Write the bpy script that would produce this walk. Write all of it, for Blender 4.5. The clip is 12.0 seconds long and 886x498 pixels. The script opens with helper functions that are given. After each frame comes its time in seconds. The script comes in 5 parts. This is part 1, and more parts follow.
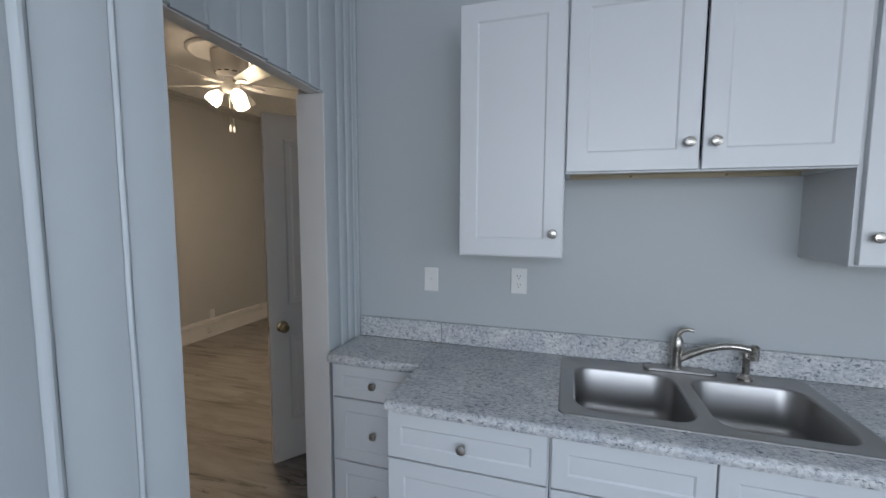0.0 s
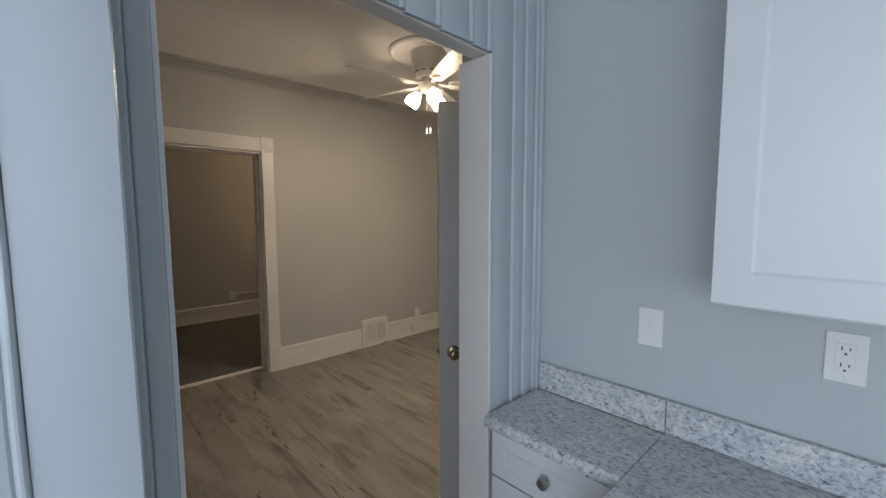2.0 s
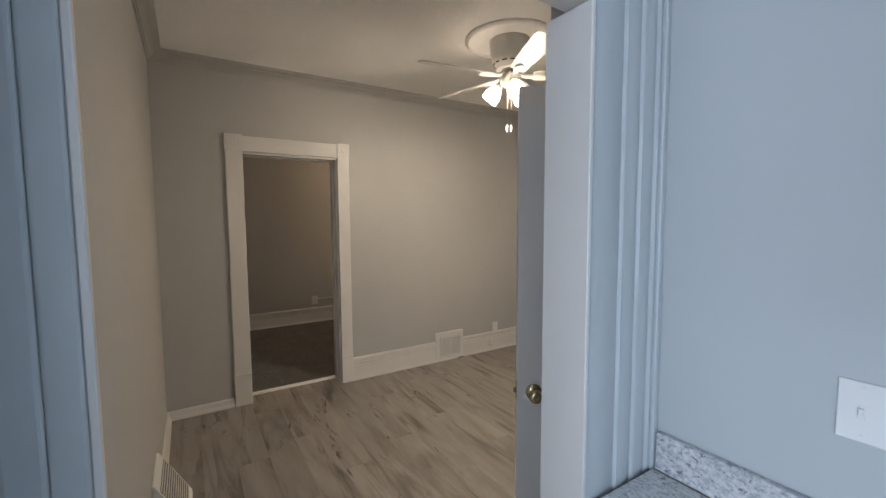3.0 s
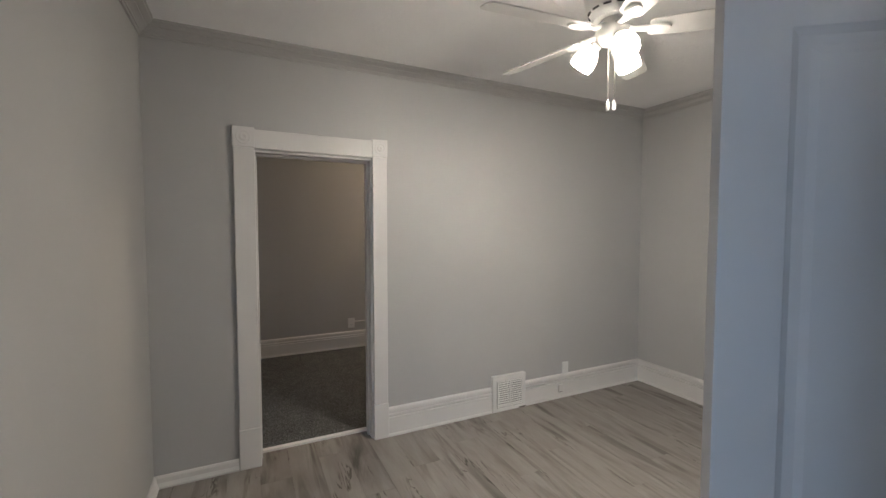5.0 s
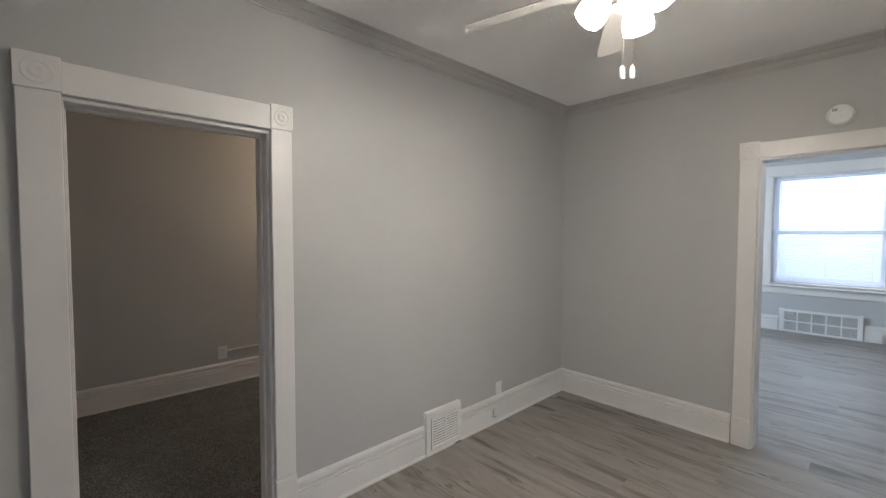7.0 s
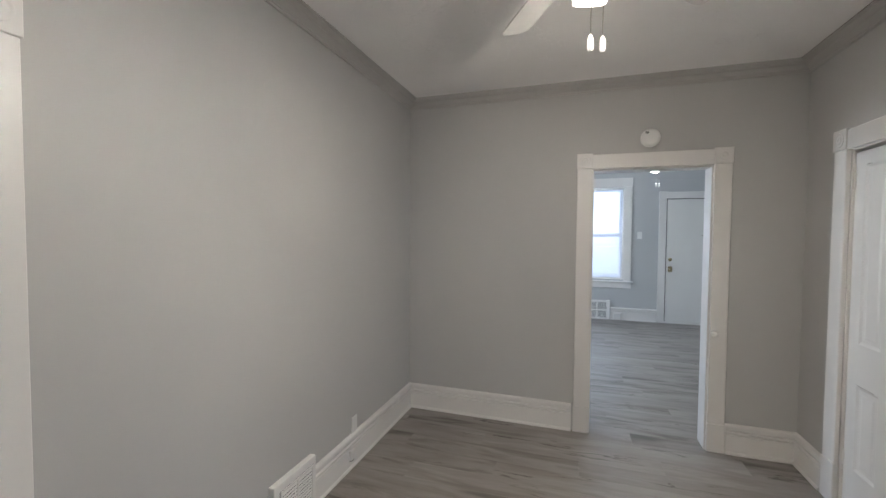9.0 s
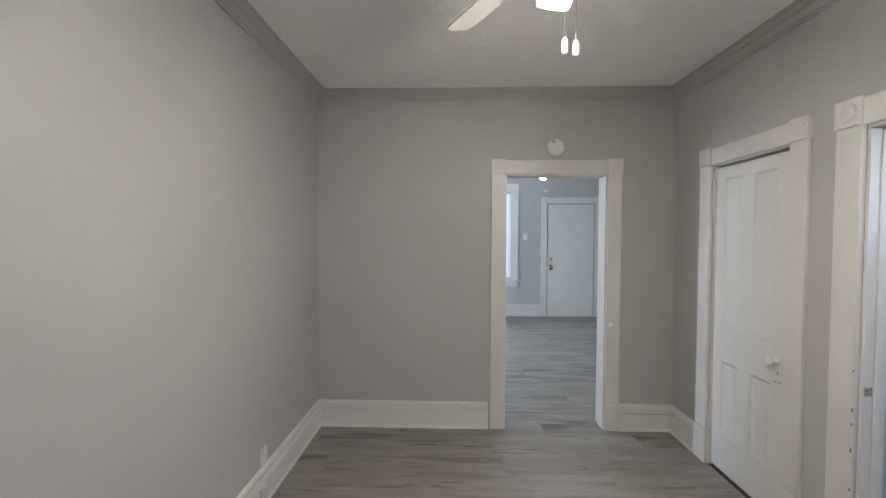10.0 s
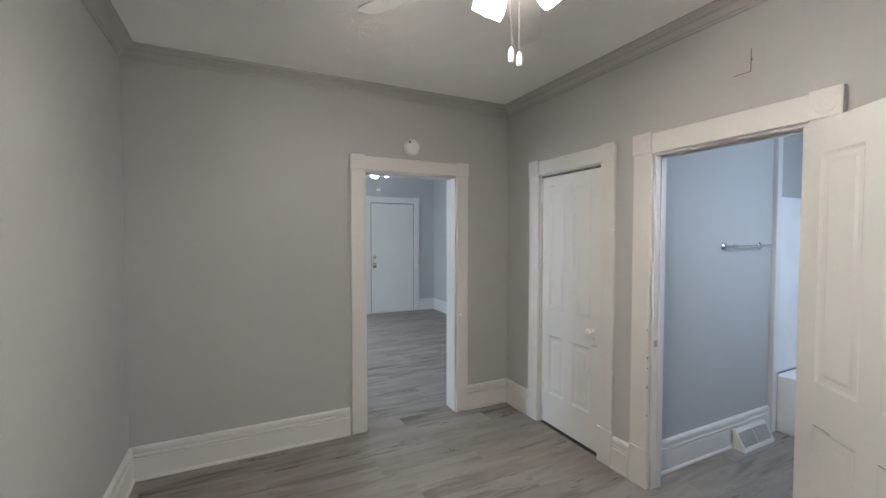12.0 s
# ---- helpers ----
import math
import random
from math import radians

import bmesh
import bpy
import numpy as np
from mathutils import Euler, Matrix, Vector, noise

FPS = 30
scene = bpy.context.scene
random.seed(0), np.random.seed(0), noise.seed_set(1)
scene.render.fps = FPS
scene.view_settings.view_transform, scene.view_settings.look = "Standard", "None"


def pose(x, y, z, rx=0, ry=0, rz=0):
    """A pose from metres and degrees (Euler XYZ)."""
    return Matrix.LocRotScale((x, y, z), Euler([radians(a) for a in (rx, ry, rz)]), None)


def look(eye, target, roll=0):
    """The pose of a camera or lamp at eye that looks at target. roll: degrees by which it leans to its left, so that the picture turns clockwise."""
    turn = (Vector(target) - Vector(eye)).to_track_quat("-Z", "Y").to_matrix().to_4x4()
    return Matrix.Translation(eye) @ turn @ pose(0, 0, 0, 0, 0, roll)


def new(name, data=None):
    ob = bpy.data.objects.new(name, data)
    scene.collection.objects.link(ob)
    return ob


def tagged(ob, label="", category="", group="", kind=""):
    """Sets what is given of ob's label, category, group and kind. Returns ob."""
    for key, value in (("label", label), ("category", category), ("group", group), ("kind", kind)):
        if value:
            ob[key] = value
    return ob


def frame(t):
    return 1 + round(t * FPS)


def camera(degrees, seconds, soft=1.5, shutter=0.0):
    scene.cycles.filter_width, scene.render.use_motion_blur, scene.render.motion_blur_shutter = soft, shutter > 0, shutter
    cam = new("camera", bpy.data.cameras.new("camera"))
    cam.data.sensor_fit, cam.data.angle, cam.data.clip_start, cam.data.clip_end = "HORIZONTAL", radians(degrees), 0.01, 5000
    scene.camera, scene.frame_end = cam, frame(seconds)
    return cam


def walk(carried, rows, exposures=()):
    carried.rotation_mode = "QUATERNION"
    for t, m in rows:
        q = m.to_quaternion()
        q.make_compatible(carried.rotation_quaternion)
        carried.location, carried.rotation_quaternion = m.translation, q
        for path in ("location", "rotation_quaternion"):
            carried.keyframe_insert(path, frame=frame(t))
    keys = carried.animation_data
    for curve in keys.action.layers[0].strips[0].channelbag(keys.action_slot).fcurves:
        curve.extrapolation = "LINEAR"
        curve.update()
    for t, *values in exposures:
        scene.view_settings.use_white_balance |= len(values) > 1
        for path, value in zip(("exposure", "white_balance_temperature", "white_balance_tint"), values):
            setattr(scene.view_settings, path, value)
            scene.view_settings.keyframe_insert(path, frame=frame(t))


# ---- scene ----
cam = camera(94.6, 12.0)
PATH = [
    (0, (0.209, 0.118, 1.479), (-0.382, 2.02, 1.297), 0.2),
    (0.5, (0.212, 0.278, 1.495), (-0.625, 2.084, 1.306), 0.1),
    (1, (0.203, 0.418, 1.497), (-0.881, 2.088, 1.307), -0.0),
    (1.5, (0.141, 0.528, 1.494), (-1.146, 2.048, 1.306), -0.3),
    (2, (0.03, 0.663, 1.5), (-1.418, 2.032, 1.321), -0.2),
    (2.5, (-0.081, 0.775, 1.508), (-1.665, 1.985, 1.338), -0.3),
    (3, (-0.198, 0.892, 1.515), (-1.889, 1.948, 1.364), -0.3),
    (3.5, (-0.342, 0.98, 1.525), (-2.122, 1.885, 1.415), -0.2),
    (3.7, (-0.421, 1.021, 1.523), (-2.218, 1.891, 1.42), -0.4),
    (5.5, (-1.157, 1.257, 1.552), (-2.958, 2.122, 1.459), 0.1),
    (6, (-1.361, 1.247, 1.558), (-3.08, 2.265, 1.469), 0.1),
    (6.5, (-1.544, 1.238, 1.553), (-3.144, 2.435, 1.47), 0.1),
    (7, (-1.726, 1.269, 1.544), (-3.185, 2.634, 1.46), 0.1),
    (7.2, (-1.811, 1.299, 1.551), (-3.208, 2.727, 1.462), 0.1),
    (8.8, (-2.348, 1.462, 1.557), (-3.079, 3.322, 1.481), 0.5),
    (9, (-2.416, 1.463, 1.552), (-3.039, 3.362, 1.478), 0.4),
    (9.5, (-2.583, 1.516, 1.55), (-2.93, 3.484, 1.481), 0.3),
    (10, (-2.715, 1.536, 1.556), (-2.772, 3.534, 1.494), 0.2),
    (10.5, (-2.859, 1.503, 1.567), (-2.637, 3.49, 1.507), 0.1),
    (11, (-3.032, 1.473, 1.564), (-2.547, 3.412, 1.502), 0.0),
    (11.5, (-3.13, 1.526, 1.556), (-2.435, 3.4, 1.488), -0.0),
    (12, (-3.171, 1.688, 1.548), (-2.291, 3.482, 1.482), -0.0),
]
EXPOSURES = [(0.0, 0.44, 7500, 9), (1.5, 0.58, 7400, 9), (2.5, 0.90, 7100, 8), (3.0, 1.14, 6900, 8), (3.5, 1.22, 6700, 8), (5.5, 1.43, 5800, 6), (7.0, 1.36, 5780, 6), (9.0, 1.32, 5760, 6), (12.0, 1.31, 5720, 5)]
walk(cam, [(t, look(eye, target, roll)) for t, eye, target, roll in PATH], EXPOSURES)


# ---- world, large lights ----
world = bpy.data.worlds.new("sky")
scene.world = world
world.use_nodes = True
wn = world.node_tree
sky = wn.nodes.new("ShaderNodeTexSky")
sky.sky_type = "NISHITA"
sky.sun_disc = False
sky.sun_elevation = radians(48)
sky.sun_rotation = radians(200)
wn.links.new(sky.outputs[0], wn.nodes["Background"].inputs[0])
wn.nodes["Background"].inputs[1].default_value = 0.15

sun_data = bpy.data.lights.new("sun", "SUN")
sun_data.energy = 2.5
sun_data.angle = radians(0.6)
sun_data.color = (1.0, 0.95, 0.88)
sun = new("sun", sun_data)
sun.matrix_world = look((0, 0, 0), (0.50, -0.15, -0.95))


def area_light(name, m, w, h, watts, color):
    d = bpy.data.lights.new(name, "AREA")
    d.shape, d.size, d.size_y, d.energy, d.color = "RECTANGLE", w, h, watts, color
    ob = new(name, d)
    ob.matrix_world = m
    return ob


DAY = (0.86, 0.92, 1.0)
BATH_FILL = (0.82, 0.88, 1.0)
SHADE_DAY = (0.585, 0.715, 0.98)
# seen living room window, inferred kitchen south window; the other three are added fills
# unseen fill on the kitchen's east side, added to soften the shade
area_light("daylight_kitchen", look((2.42, -0.7, 1.5), (-0.6, 0.6, 1.25)), 2.2, 1.2, 14, SHADE_DAY)
area_light("daylight_kitchen_south", look((0.95, -2.42, 1.7), (0.1, 1.8, 1.4)), 2.3, 1.2, 50, SHADE_DAY)
area_light("daylight_living", look((-2.25, 9.95, 1.75), (-2.25, 5, 1.2)), 1.6, 1.9, 14, DAY)
# unseen fill from the west, added to brighten the living room walls
area_light("fill_living_west", look((-5.3, 7.2, 1.6), (-1, 7.0, 1.1)), 1.3, 1.5, 34, DAY)
# added cool fill before the blank south wall of the bathroom
area_light("fill_bath", look((0.2, 2.08, 1.75), (0.0, 3.4, 1.2)), 0.7, 0.8, 8.2, BATH_FILL)


# ---- materials ----
def material(name):
    m = bpy.data.materials.new(name)
    m.use_nodes = True
    return m, m.node_tree.nodes, m.node_tree.links, m.node_tree.nodes["Principled BSDF"]


def noise_node(n, l, scale, detail=4.0, rough=0.5, stretch=(1, 1, 1), coord="Object", dist=0.0):
    tc = n.new("ShaderNodeTexCoord")
    mp = n.new("ShaderNodeMapping")
    mp.inputs["Scale"].default_value = stretch
    tx = n.new("ShaderNodeTexNoise")
    tx.inputs["Scale"].default_value = scale
    tx.inputs["Detail"].default_value = detail
    tx.inputs["Roughness"].default_value = rough
    tx.inputs["Distortion"].default_value = dist
    l.new(tc.outputs[coord], mp.inputs[0])
    l.new(mp.outputs[0], tx.inputs["Vector"])
    return tx


def ramp(n, l, src, stops):
    r = n.new("ShaderNodeValToRGB")
    e = r.color_ramp.elements
    while len(e) < len(stops):
        e.new(0.5)
    for el, (p, c) in zip(e, stops):
        el.position, el.color = p, (*c, 1)
    l.new(src, r.inputs[0])
    return r


def bump(n, l, src, bsdf, strength, distance=0.002):
    b = n.new("ShaderNodeBump")
    b.inputs["Strength"].default_value = strength
    b.inputs["Distance"].default_value = distance
    l.new(src, b.inputs["Height"])
    l.new(b.outputs[0], bsdf.inputs["Normal"])
    return b


def mix(n, l, fac, a, b, mode="MIX"):
    m = n.new("ShaderNodeMix")
    m.data_type, m.blend_type = "RGBA", mode
    for sock, v in ((m.inputs[0], fac), (m.inputs[6], a), (m.inputs[7], b)):
        if isinstance(v, (int, float)):
            sock.default_value = v
        elif isinstance(v, tuple):
            sock.default_value = (*v, 1)
        else:
            l.new(v, sock)
    return m.outputs[2]


def painted(name, color, rough=0.5, vary=0.04, grain=300, strength=0.12, coarse=1.2):
    m, n, l, b = material(name)
    big = noise_node(n, l, coarse, 3)
    lo = tuple(c * (1 - vary) for c in color)
    hi = tuple(min(1, c * (1 + vary)) for c in color)
    r = ramp(n, l, big.outputs[0], [(0.3, lo), (0.7, hi)])
    l.new(r.outputs[0], b.inputs["Base Color"])
    mid = noise_node(n, l, 14, 4)
    rr = n.new("ShaderNodeMapRange")
    rr.inputs["To Min"].default_value, rr.inputs["To Max"].default_value = rough - 0.08, rough + 0.1
    l.new(mid.outputs[0], rr.inputs[0])
    l.new(rr.outputs[0], b.inputs["Roughness"])
    fine = noise_node(n, l, grain, 3)
    bump(n, l, fine.outputs[0], b, strength, 0.001)
    return m


def wall_paint(name, color):
    m, n, l, b = material(name)
    big = noise_node(n, l, 0.9, 3, stretch=(1, 1, 0.5))
    r = ramp(n, l, big.outputs[0], [(0.3, tuple(c * 0.965 for c in color)), (0.7, tuple(c * 1.03 for c in color))])
    l.new(r.outputs[0], b.inputs["Base Color"])
    b.inputs["Roughness"].default_value = 0.5
    b.inputs["Specular IOR Level"].default_value = 0.35
    low = noise_node(n, l, 7, 3)
    fine = noise_node(n, l, 260, 2)
    s = n.new("ShaderNodeMath")
    s.operation = "MULTIPLY_ADD"
    s.inputs[1].default_value = 0.15
    l.new(fine.outputs[0], s.inputs[0])
    l.new(low.outputs[0], s.inputs[2])
    bump(n, l, s.outputs[0], b, 0.25, 0.006)
    return m


def ceiling_paint():
    m, n, l, b = material("ceiling_texture")
    big = noise_node(n, l, 1.5, 3)
    r = ramp(n, l, big.outputs[0], [(0.3, (0.85, 0.84, 0.83)), (0.7, (0.90, 0.89, 0.88))])
    l.new(r.outputs[0], b.inputs["Base Color"])
    b.inputs["Roughness"].default_value = 0.8
    a = noise_node(n, l, 38, 4, 0.6, dist=1.2)
    mask = noise_node(n, l, 4.5, 2)
    ra = ramp(n, l, a.outputs[0], [(0.55, (0, 0, 0)), (0.64, (1, 1, 1))])
    rm = ramp(n, l, mask.outputs[0], [(0.42, (0, 0, 0)), (0.66, (1, 1, 1))])
    mul = mix(n, l, 1.0, ra.outputs[0], rm.outputs[0], "MULTIPLY")
    bump(n, l, mul, b, 0.6, 0.005)
    return m


def plank_wood():
    m, n, l, b = material("vinyl_plank")
    info = n.new("ShaderNodeObjectInfo")
    tc = n.new("ShaderNodeTexCoord")
    comb = n.new("ShaderNodeCombineXYZ")
    for i, k in enumerate((37.0, 91.0, 13.0)):
        mu = n.new("ShaderNodeMath")
        mu.operation = "MULTIPLY"
        mu.inputs[1].default_value = k
        l.new(info.outputs["Random"], mu.inputs[0])
        l.new(mu.outputs[0], comb.inputs[i])
    add = n.new("ShaderNodeVectorMath")
    l.new(tc.outputs["Object"], add.inputs[0])
    l.new(comb.outputs[0], add.inputs[1])

    def tex(scale, stretch, detail, dist=0.0, rough=0.55):
        mp = n.new("ShaderNodeMapping")
        mp.inputs["Scale"].default_value = stretch
        l.new(add.outputs[0], mp.inputs[0])
        t = n.new("ShaderNodeTexNoise")
        t.inputs["Scale"].default_value, t.inputs["Detail"].default_value = scale, detail
        t.inputs["Distortion"].default_value, t.inputs["Roughness"].default_value = dist, rough
        l.new(mp.outputs[0], t.inputs["Vector"])
        return t.outputs[0]

    grain = tex(1.7, (0.75, 3.4, 1.0), 4, 1.3, 0.5)
    streak = tex(1.45, (0.85, 6.6, 1.0), 4, 1.0, 0.55)
    fine = tex(22.0, (0.6, 4.0, 1.0), 3)
    base = ramp(n, l, grain, [(0.3, (0.212, 0.192, 0.176)), (0.5, (0.262, 0.242, 0.224)), (0.68, (0.300, 0.281, 0.262))])
    dark = ramp(n, l, streak, [(0.33, (0.33, 0.315, 0.305)), (0.41, (0.60, 0.585, 0.575)), (0.53, (1, 1, 1))])
    where = ramp(n, l, tex(1.1, (0.8, 2.2, 1.0), 2, 0.4), [(0.40, (0.18, 0.18, 0.18)), (0.58, (1, 1, 1))])
    soft = mix(n, l, where.outputs[0], (1.0, 1.0, 1.0), dark.outputs[0])
    c1 = mix(n, l, 0.92, base.outputs[0], soft, "MULTIPLY")
    # thin dark fissures and small knots that follow the grain
    fissure = ramp(n, l, tex(2.1, (0.9, 8.5, 1.0), 3, 0.8, 0.5), [(0.470, (1, 1, 1)), (0.490, (0.30, 0.28, 0.26)), (0.505, (0.30, 0.28, 0.26)), (0.512, (1, 1, 1))])
    spot = ramp(n, l, tex(2.4, (0.9, 2.6, 1.0), 2, 0.3), [(0.57, (0, 0, 0)), (0.63, (1, 1, 1))])
    c1 = mix(n, l, 1.0, c1, mix(n, l, spot.outputs[0], (1.0, 1.0, 1.0), fissure.outputs[0]), "MULTIPLY")
    fr = ramp(n, l, fine, [(0.3, (0.93, 0.93, 0.93)), (0.7, (1.05, 1.05, 1.05))])
    c2 = mix(n, l, 0.8, c1, fr.outputs[0], "MULTIPLY")
    tone = ramp(n, l, info.outputs["Random"], [(0.0, (0.93, 0.93, 0.93)), (1.0, (1.06, 1.055, 1.05))])
    c3 = mix(n, l, 1.0, c2, tone.outputs[0], "MULTIPLY")
    l.new(c3, b.inputs["Base Color"])
    rr = n.new("ShaderNodeMapRange")
    rr.inputs["To Min"].default_value, rr.inputs["To Max"].default_value = 0.38, 0.55
    l.new(grain, rr.inputs[0])
    l.new(rr.outputs[0], b.inputs["Roughness"])
    bump(n, l, fine, b, 0.25, 0.0006)
    return m


def granite_laminate():
    m, n, l, b = material("speckled_laminate")
    a = noise_node(n, l, 88, 5, 0.72, (0.85, 1.25, 1.1), dist=0.3)
    base = ramp(n, l, a.outputs[0], [(0.36, (0.31, 0.325, 0.35)), (0.47, (0.50, 0.51, 0.525)), (0.60, (0.66, 0.66, 0.65))])
    d = noise_node(n, l, 84, 4, 0.72, (0.7, 1.3, 1.1), dist=0.8)
    dm = ramp(n, l, d.outputs[0], [(0.575, (1, 1, 1)), (0.62, (0.17, 0.18, 0.22))])
    c = mix(n, l, 0.85, base.outputs[0], dm.outputs[0], "MULTIPLY")
    w = noise_node(n, l, 9, 3, 0.5)
    wm = ramp(n, l, w.outputs[0], [(0.35, (0.80, 0.81, 0.83)), (0.65, (0.98, 0.97, 0.95))])
    c = mix(n, l, 1.0, c, wm.outputs[0], "MULTIPLY")
    l.new(c, b.inputs["Base Color"])
    b.inputs["Roughness"].default_value = 0.42
    fine = noise_node(n, l, 400, 2)
    bump(n, l, fine.outputs[0], b, 0.12, 0.0006)
    return m


def metal(name, color, rough, brushed=(1, 1, 1), amount=0.1, scale=60):
    m, n, l, b = material(name)
    b.inputs["Metallic"].default_value = 1.0
    t = noise_node(n, l, scale, 3, 0.6, brushed)
    r = ramp(n, l, t.outputs[0], [(0.3, tuple(c * 0.85 for c in color)), (0.7, color)])
    l.new(r.outputs[0], b.inputs["Base Color"])
    rr = n.new("ShaderNodeMapRange")
    rr.inputs["To Min"].default_value, rr.inputs["To Max"].default_value = rough - amount / 2, rough + amount
    l.new(t.outputs[0], rr.inputs[0])
    l.new(rr.outputs[0], b.inputs["Roughness"])
    bump(n, l, t.outputs[0], b, 0.03, 0.0002)
    return m


def carpet_pile():
    m, n, l, b = material("carpet_pile")
    a = noise_node(n, l, 120, 4, 0.75)
    c = noise_node(n, l, 5, 3, 0.6)
    r = ramp(n, l, a.outputs[0], [(0.36, (0.026, 0.027, 0.026)), (0.5, (0.095, 0.097, 0.094)), (0.64, (0.26, 0.265, 0.26))])
    r2 = ramp(n, l, c.outputs[0], [(0.3, (0.8, 0.8, 0.8)), (0.7, (1.1, 1.1, 1.1))])
    l.new(mix(n, l, 1.0, r.outputs[0], r2.outputs[0], "MULTIPLY"), b.inputs["Base Color"])
    b.inputs["Roughness"].default_value = 0.95
    bump(n, l, a.outputs[0], b, 1.0, 0.006)
    return m


def glowing(name, color, strength):
    m, n, l, b = material(name)
    b.inputs["Base Color"].default_value = (0.9, 0.9, 0.88, 1)
    b.inputs["Roughness"].default_value = 0.3
    b.inputs["Emission Color"].default_value = (*color, 1)
    b.inputs["Emission Strength"].default_value = strength
    return m


def simple(name, color, rough=0.5, metallic=0.0, grain=120):
    m = painted(name, color, rough, 0.06, grain, 0.05, 3.0)
    m.node_tree.nodes["Principled BSDF"].inputs["Metallic"].default_value = metallic
    return m


def blind_material():
    m, n, l, b = material("blind_slat")
    b.inputs["Base Color"].default_value = (0.86, 0.88, 0.9, 1)
    b.inputs["Roughness"].default_value = 0.5
    tr = n.new("ShaderNodeBsdfTranslucent")
    tr.inputs[0].default_value = (0.84, 0.86, 0.95, 1)
    mx = n.new("ShaderNodeMixShader")
    mx.inputs[0].default_value = 0.6
    out = n["Material Output"]
    l.new(b.outputs[0], mx.inputs[1])
    l.new(tr.outputs[0], mx.inputs[2])
    l.new(mx.outputs[0], out.inputs[0])
    return m


def glass_material():
    m, n, l, b = material("window_glass")
    b.inputs["Transmission Weight"].default_value = 1.0
    b.inputs["Roughness"].default_value = 0.0
    b.inputs["IOR"].default_value = 1.45
    return m


M_WALL = wall_paint("grey_wall_paint", (0.440, 0.437, 0.427))
M_KWALL = wall_paint("blue_grey_wall_paint", (0.43, 0.457, 0.466))
M_LWALL = wall_paint("cool_grey_wall_paint", (0.44, 0.447, 0.450))
M_CEIL = ceiling_paint()
M_CROWN = painted("grey_crown_paint", (0.42, 0.41, 0.395), 0.42)
M_TRIM = painted("white_trim_paint", (0.655, 0.64, 0.62), 0.35, 0.02, 160, 0.08, 2.2)
M_DOOR = painted("white_door_paint", (0.66, 0.65, 0.63), 0.38, 0.03, 160, 0.14, 2.0)
M_PANEL = painted("grey_panel_paint", (0.45, 0.49, 0.51), 0.4, 0.03, 120, 0.2, 3.0)
M_CAB = painted("white_cabinet_paint", (0.59, 0.605, 0.615), 0.36, 0.015, 260, 0.04, 1.5)
M_PLANK = plank_wood()
M_SUB = simple("dark_underlay", (0.05, 0.045, 0.04), 0.9)
M_COUNTER = granite_laminate()
M_STEEL = metal("brushed_steel", (0.42, 0.41, 0.40), 0.35, (1, 18, 18), 0.06, 220)
M_NICKEL = metal("brushed_nickel", (0.52, 0.49, 0.45), 0.26, (1, 1, 8), 0.1, 90)
M_BRASS = metal("aged_brass", (0.55, 0.47, 0.30), 0.2, (1, 1, 1), 0.12, 70)
M_CHROME = metal("chrome", (0.62, 0.64, 0.66), 0.1, (1, 1, 1), 0.05, 50)
# aluminium strip; its bright glint is put into a pale, barely metallic colour
M_STRIP_GLINT = simple("aluminium_glint", (0.82, 0.81, 0.79), 0.35, 0.15)
M_PLASTIC = simple("white_plastic", (0.68, 0.68, 0.665), 0.35)
M_DARK = simple("dark_slot", (0.02, 0.02, 0.02), 0.7)
M_VENT = simple("white_vent_enamel", (0.70, 0.69, 0.67), 0.4)
M_CARPET = carpet_pile()
M_RAW = simple("raw_wood_rail", (0.50, 0.42, 0.29), 0.7)
M_FANWHITE = simple("white_fan_enamel", (0.66, 0.65, 0.63), 0.35)
M_SHADE = glowing("lit_frosted_glass", (1.0, 0.83, 0.665), 7.4)
M_BULB = glowing("lit_bulb", (1.0, 0.83, 0.665), 490.0)
M_SHADE2 = glowing("lit_frosted_glass_far", (1.0, 0.93, 0.84), 22.0)
M_TUB = simple("white_acrylic", (0.80, 0.82, 0.84), 0.2)
M_BLIND = blind_material()
M_GLASS = glass_material()
M_PORCELAIN = simple("white_porcelain", (0.78, 0.77, 0.74), 0.15)
M_SEAM = simple("dusty_seam", (0.17, 0.14, 0.12), 0.8)
M_PUTTY = simple("chipped_edge", (0.10, 0.085, 0.07), 0.8)


# ---- mesh helpers ----
def box(bm, x0, x1, y0, y1, z0, z1, bevel=0.0, segs=1):
    vs = [bm.verts.new((x, y, z)) for x in (x0, x1) for y in (y0, y1) for z in (z0, z1)]
    fs = [bm.faces.new([vs[i] for i in q]) for q in ((0, 1, 3, 2), (4, 6, 7, 5), (0, 4, 5, 1), (2, 3, 7, 6), (0, 2, 6, 4), (1, 5, 7, 3))]
    if bevel:
        edges = list({e for f in fs for e in f.edges})
        bmesh.ops.bevel(bm, geom=edges, offset=bevel, segments=segs, affect="EDGES", profile=0.5)
    return bm


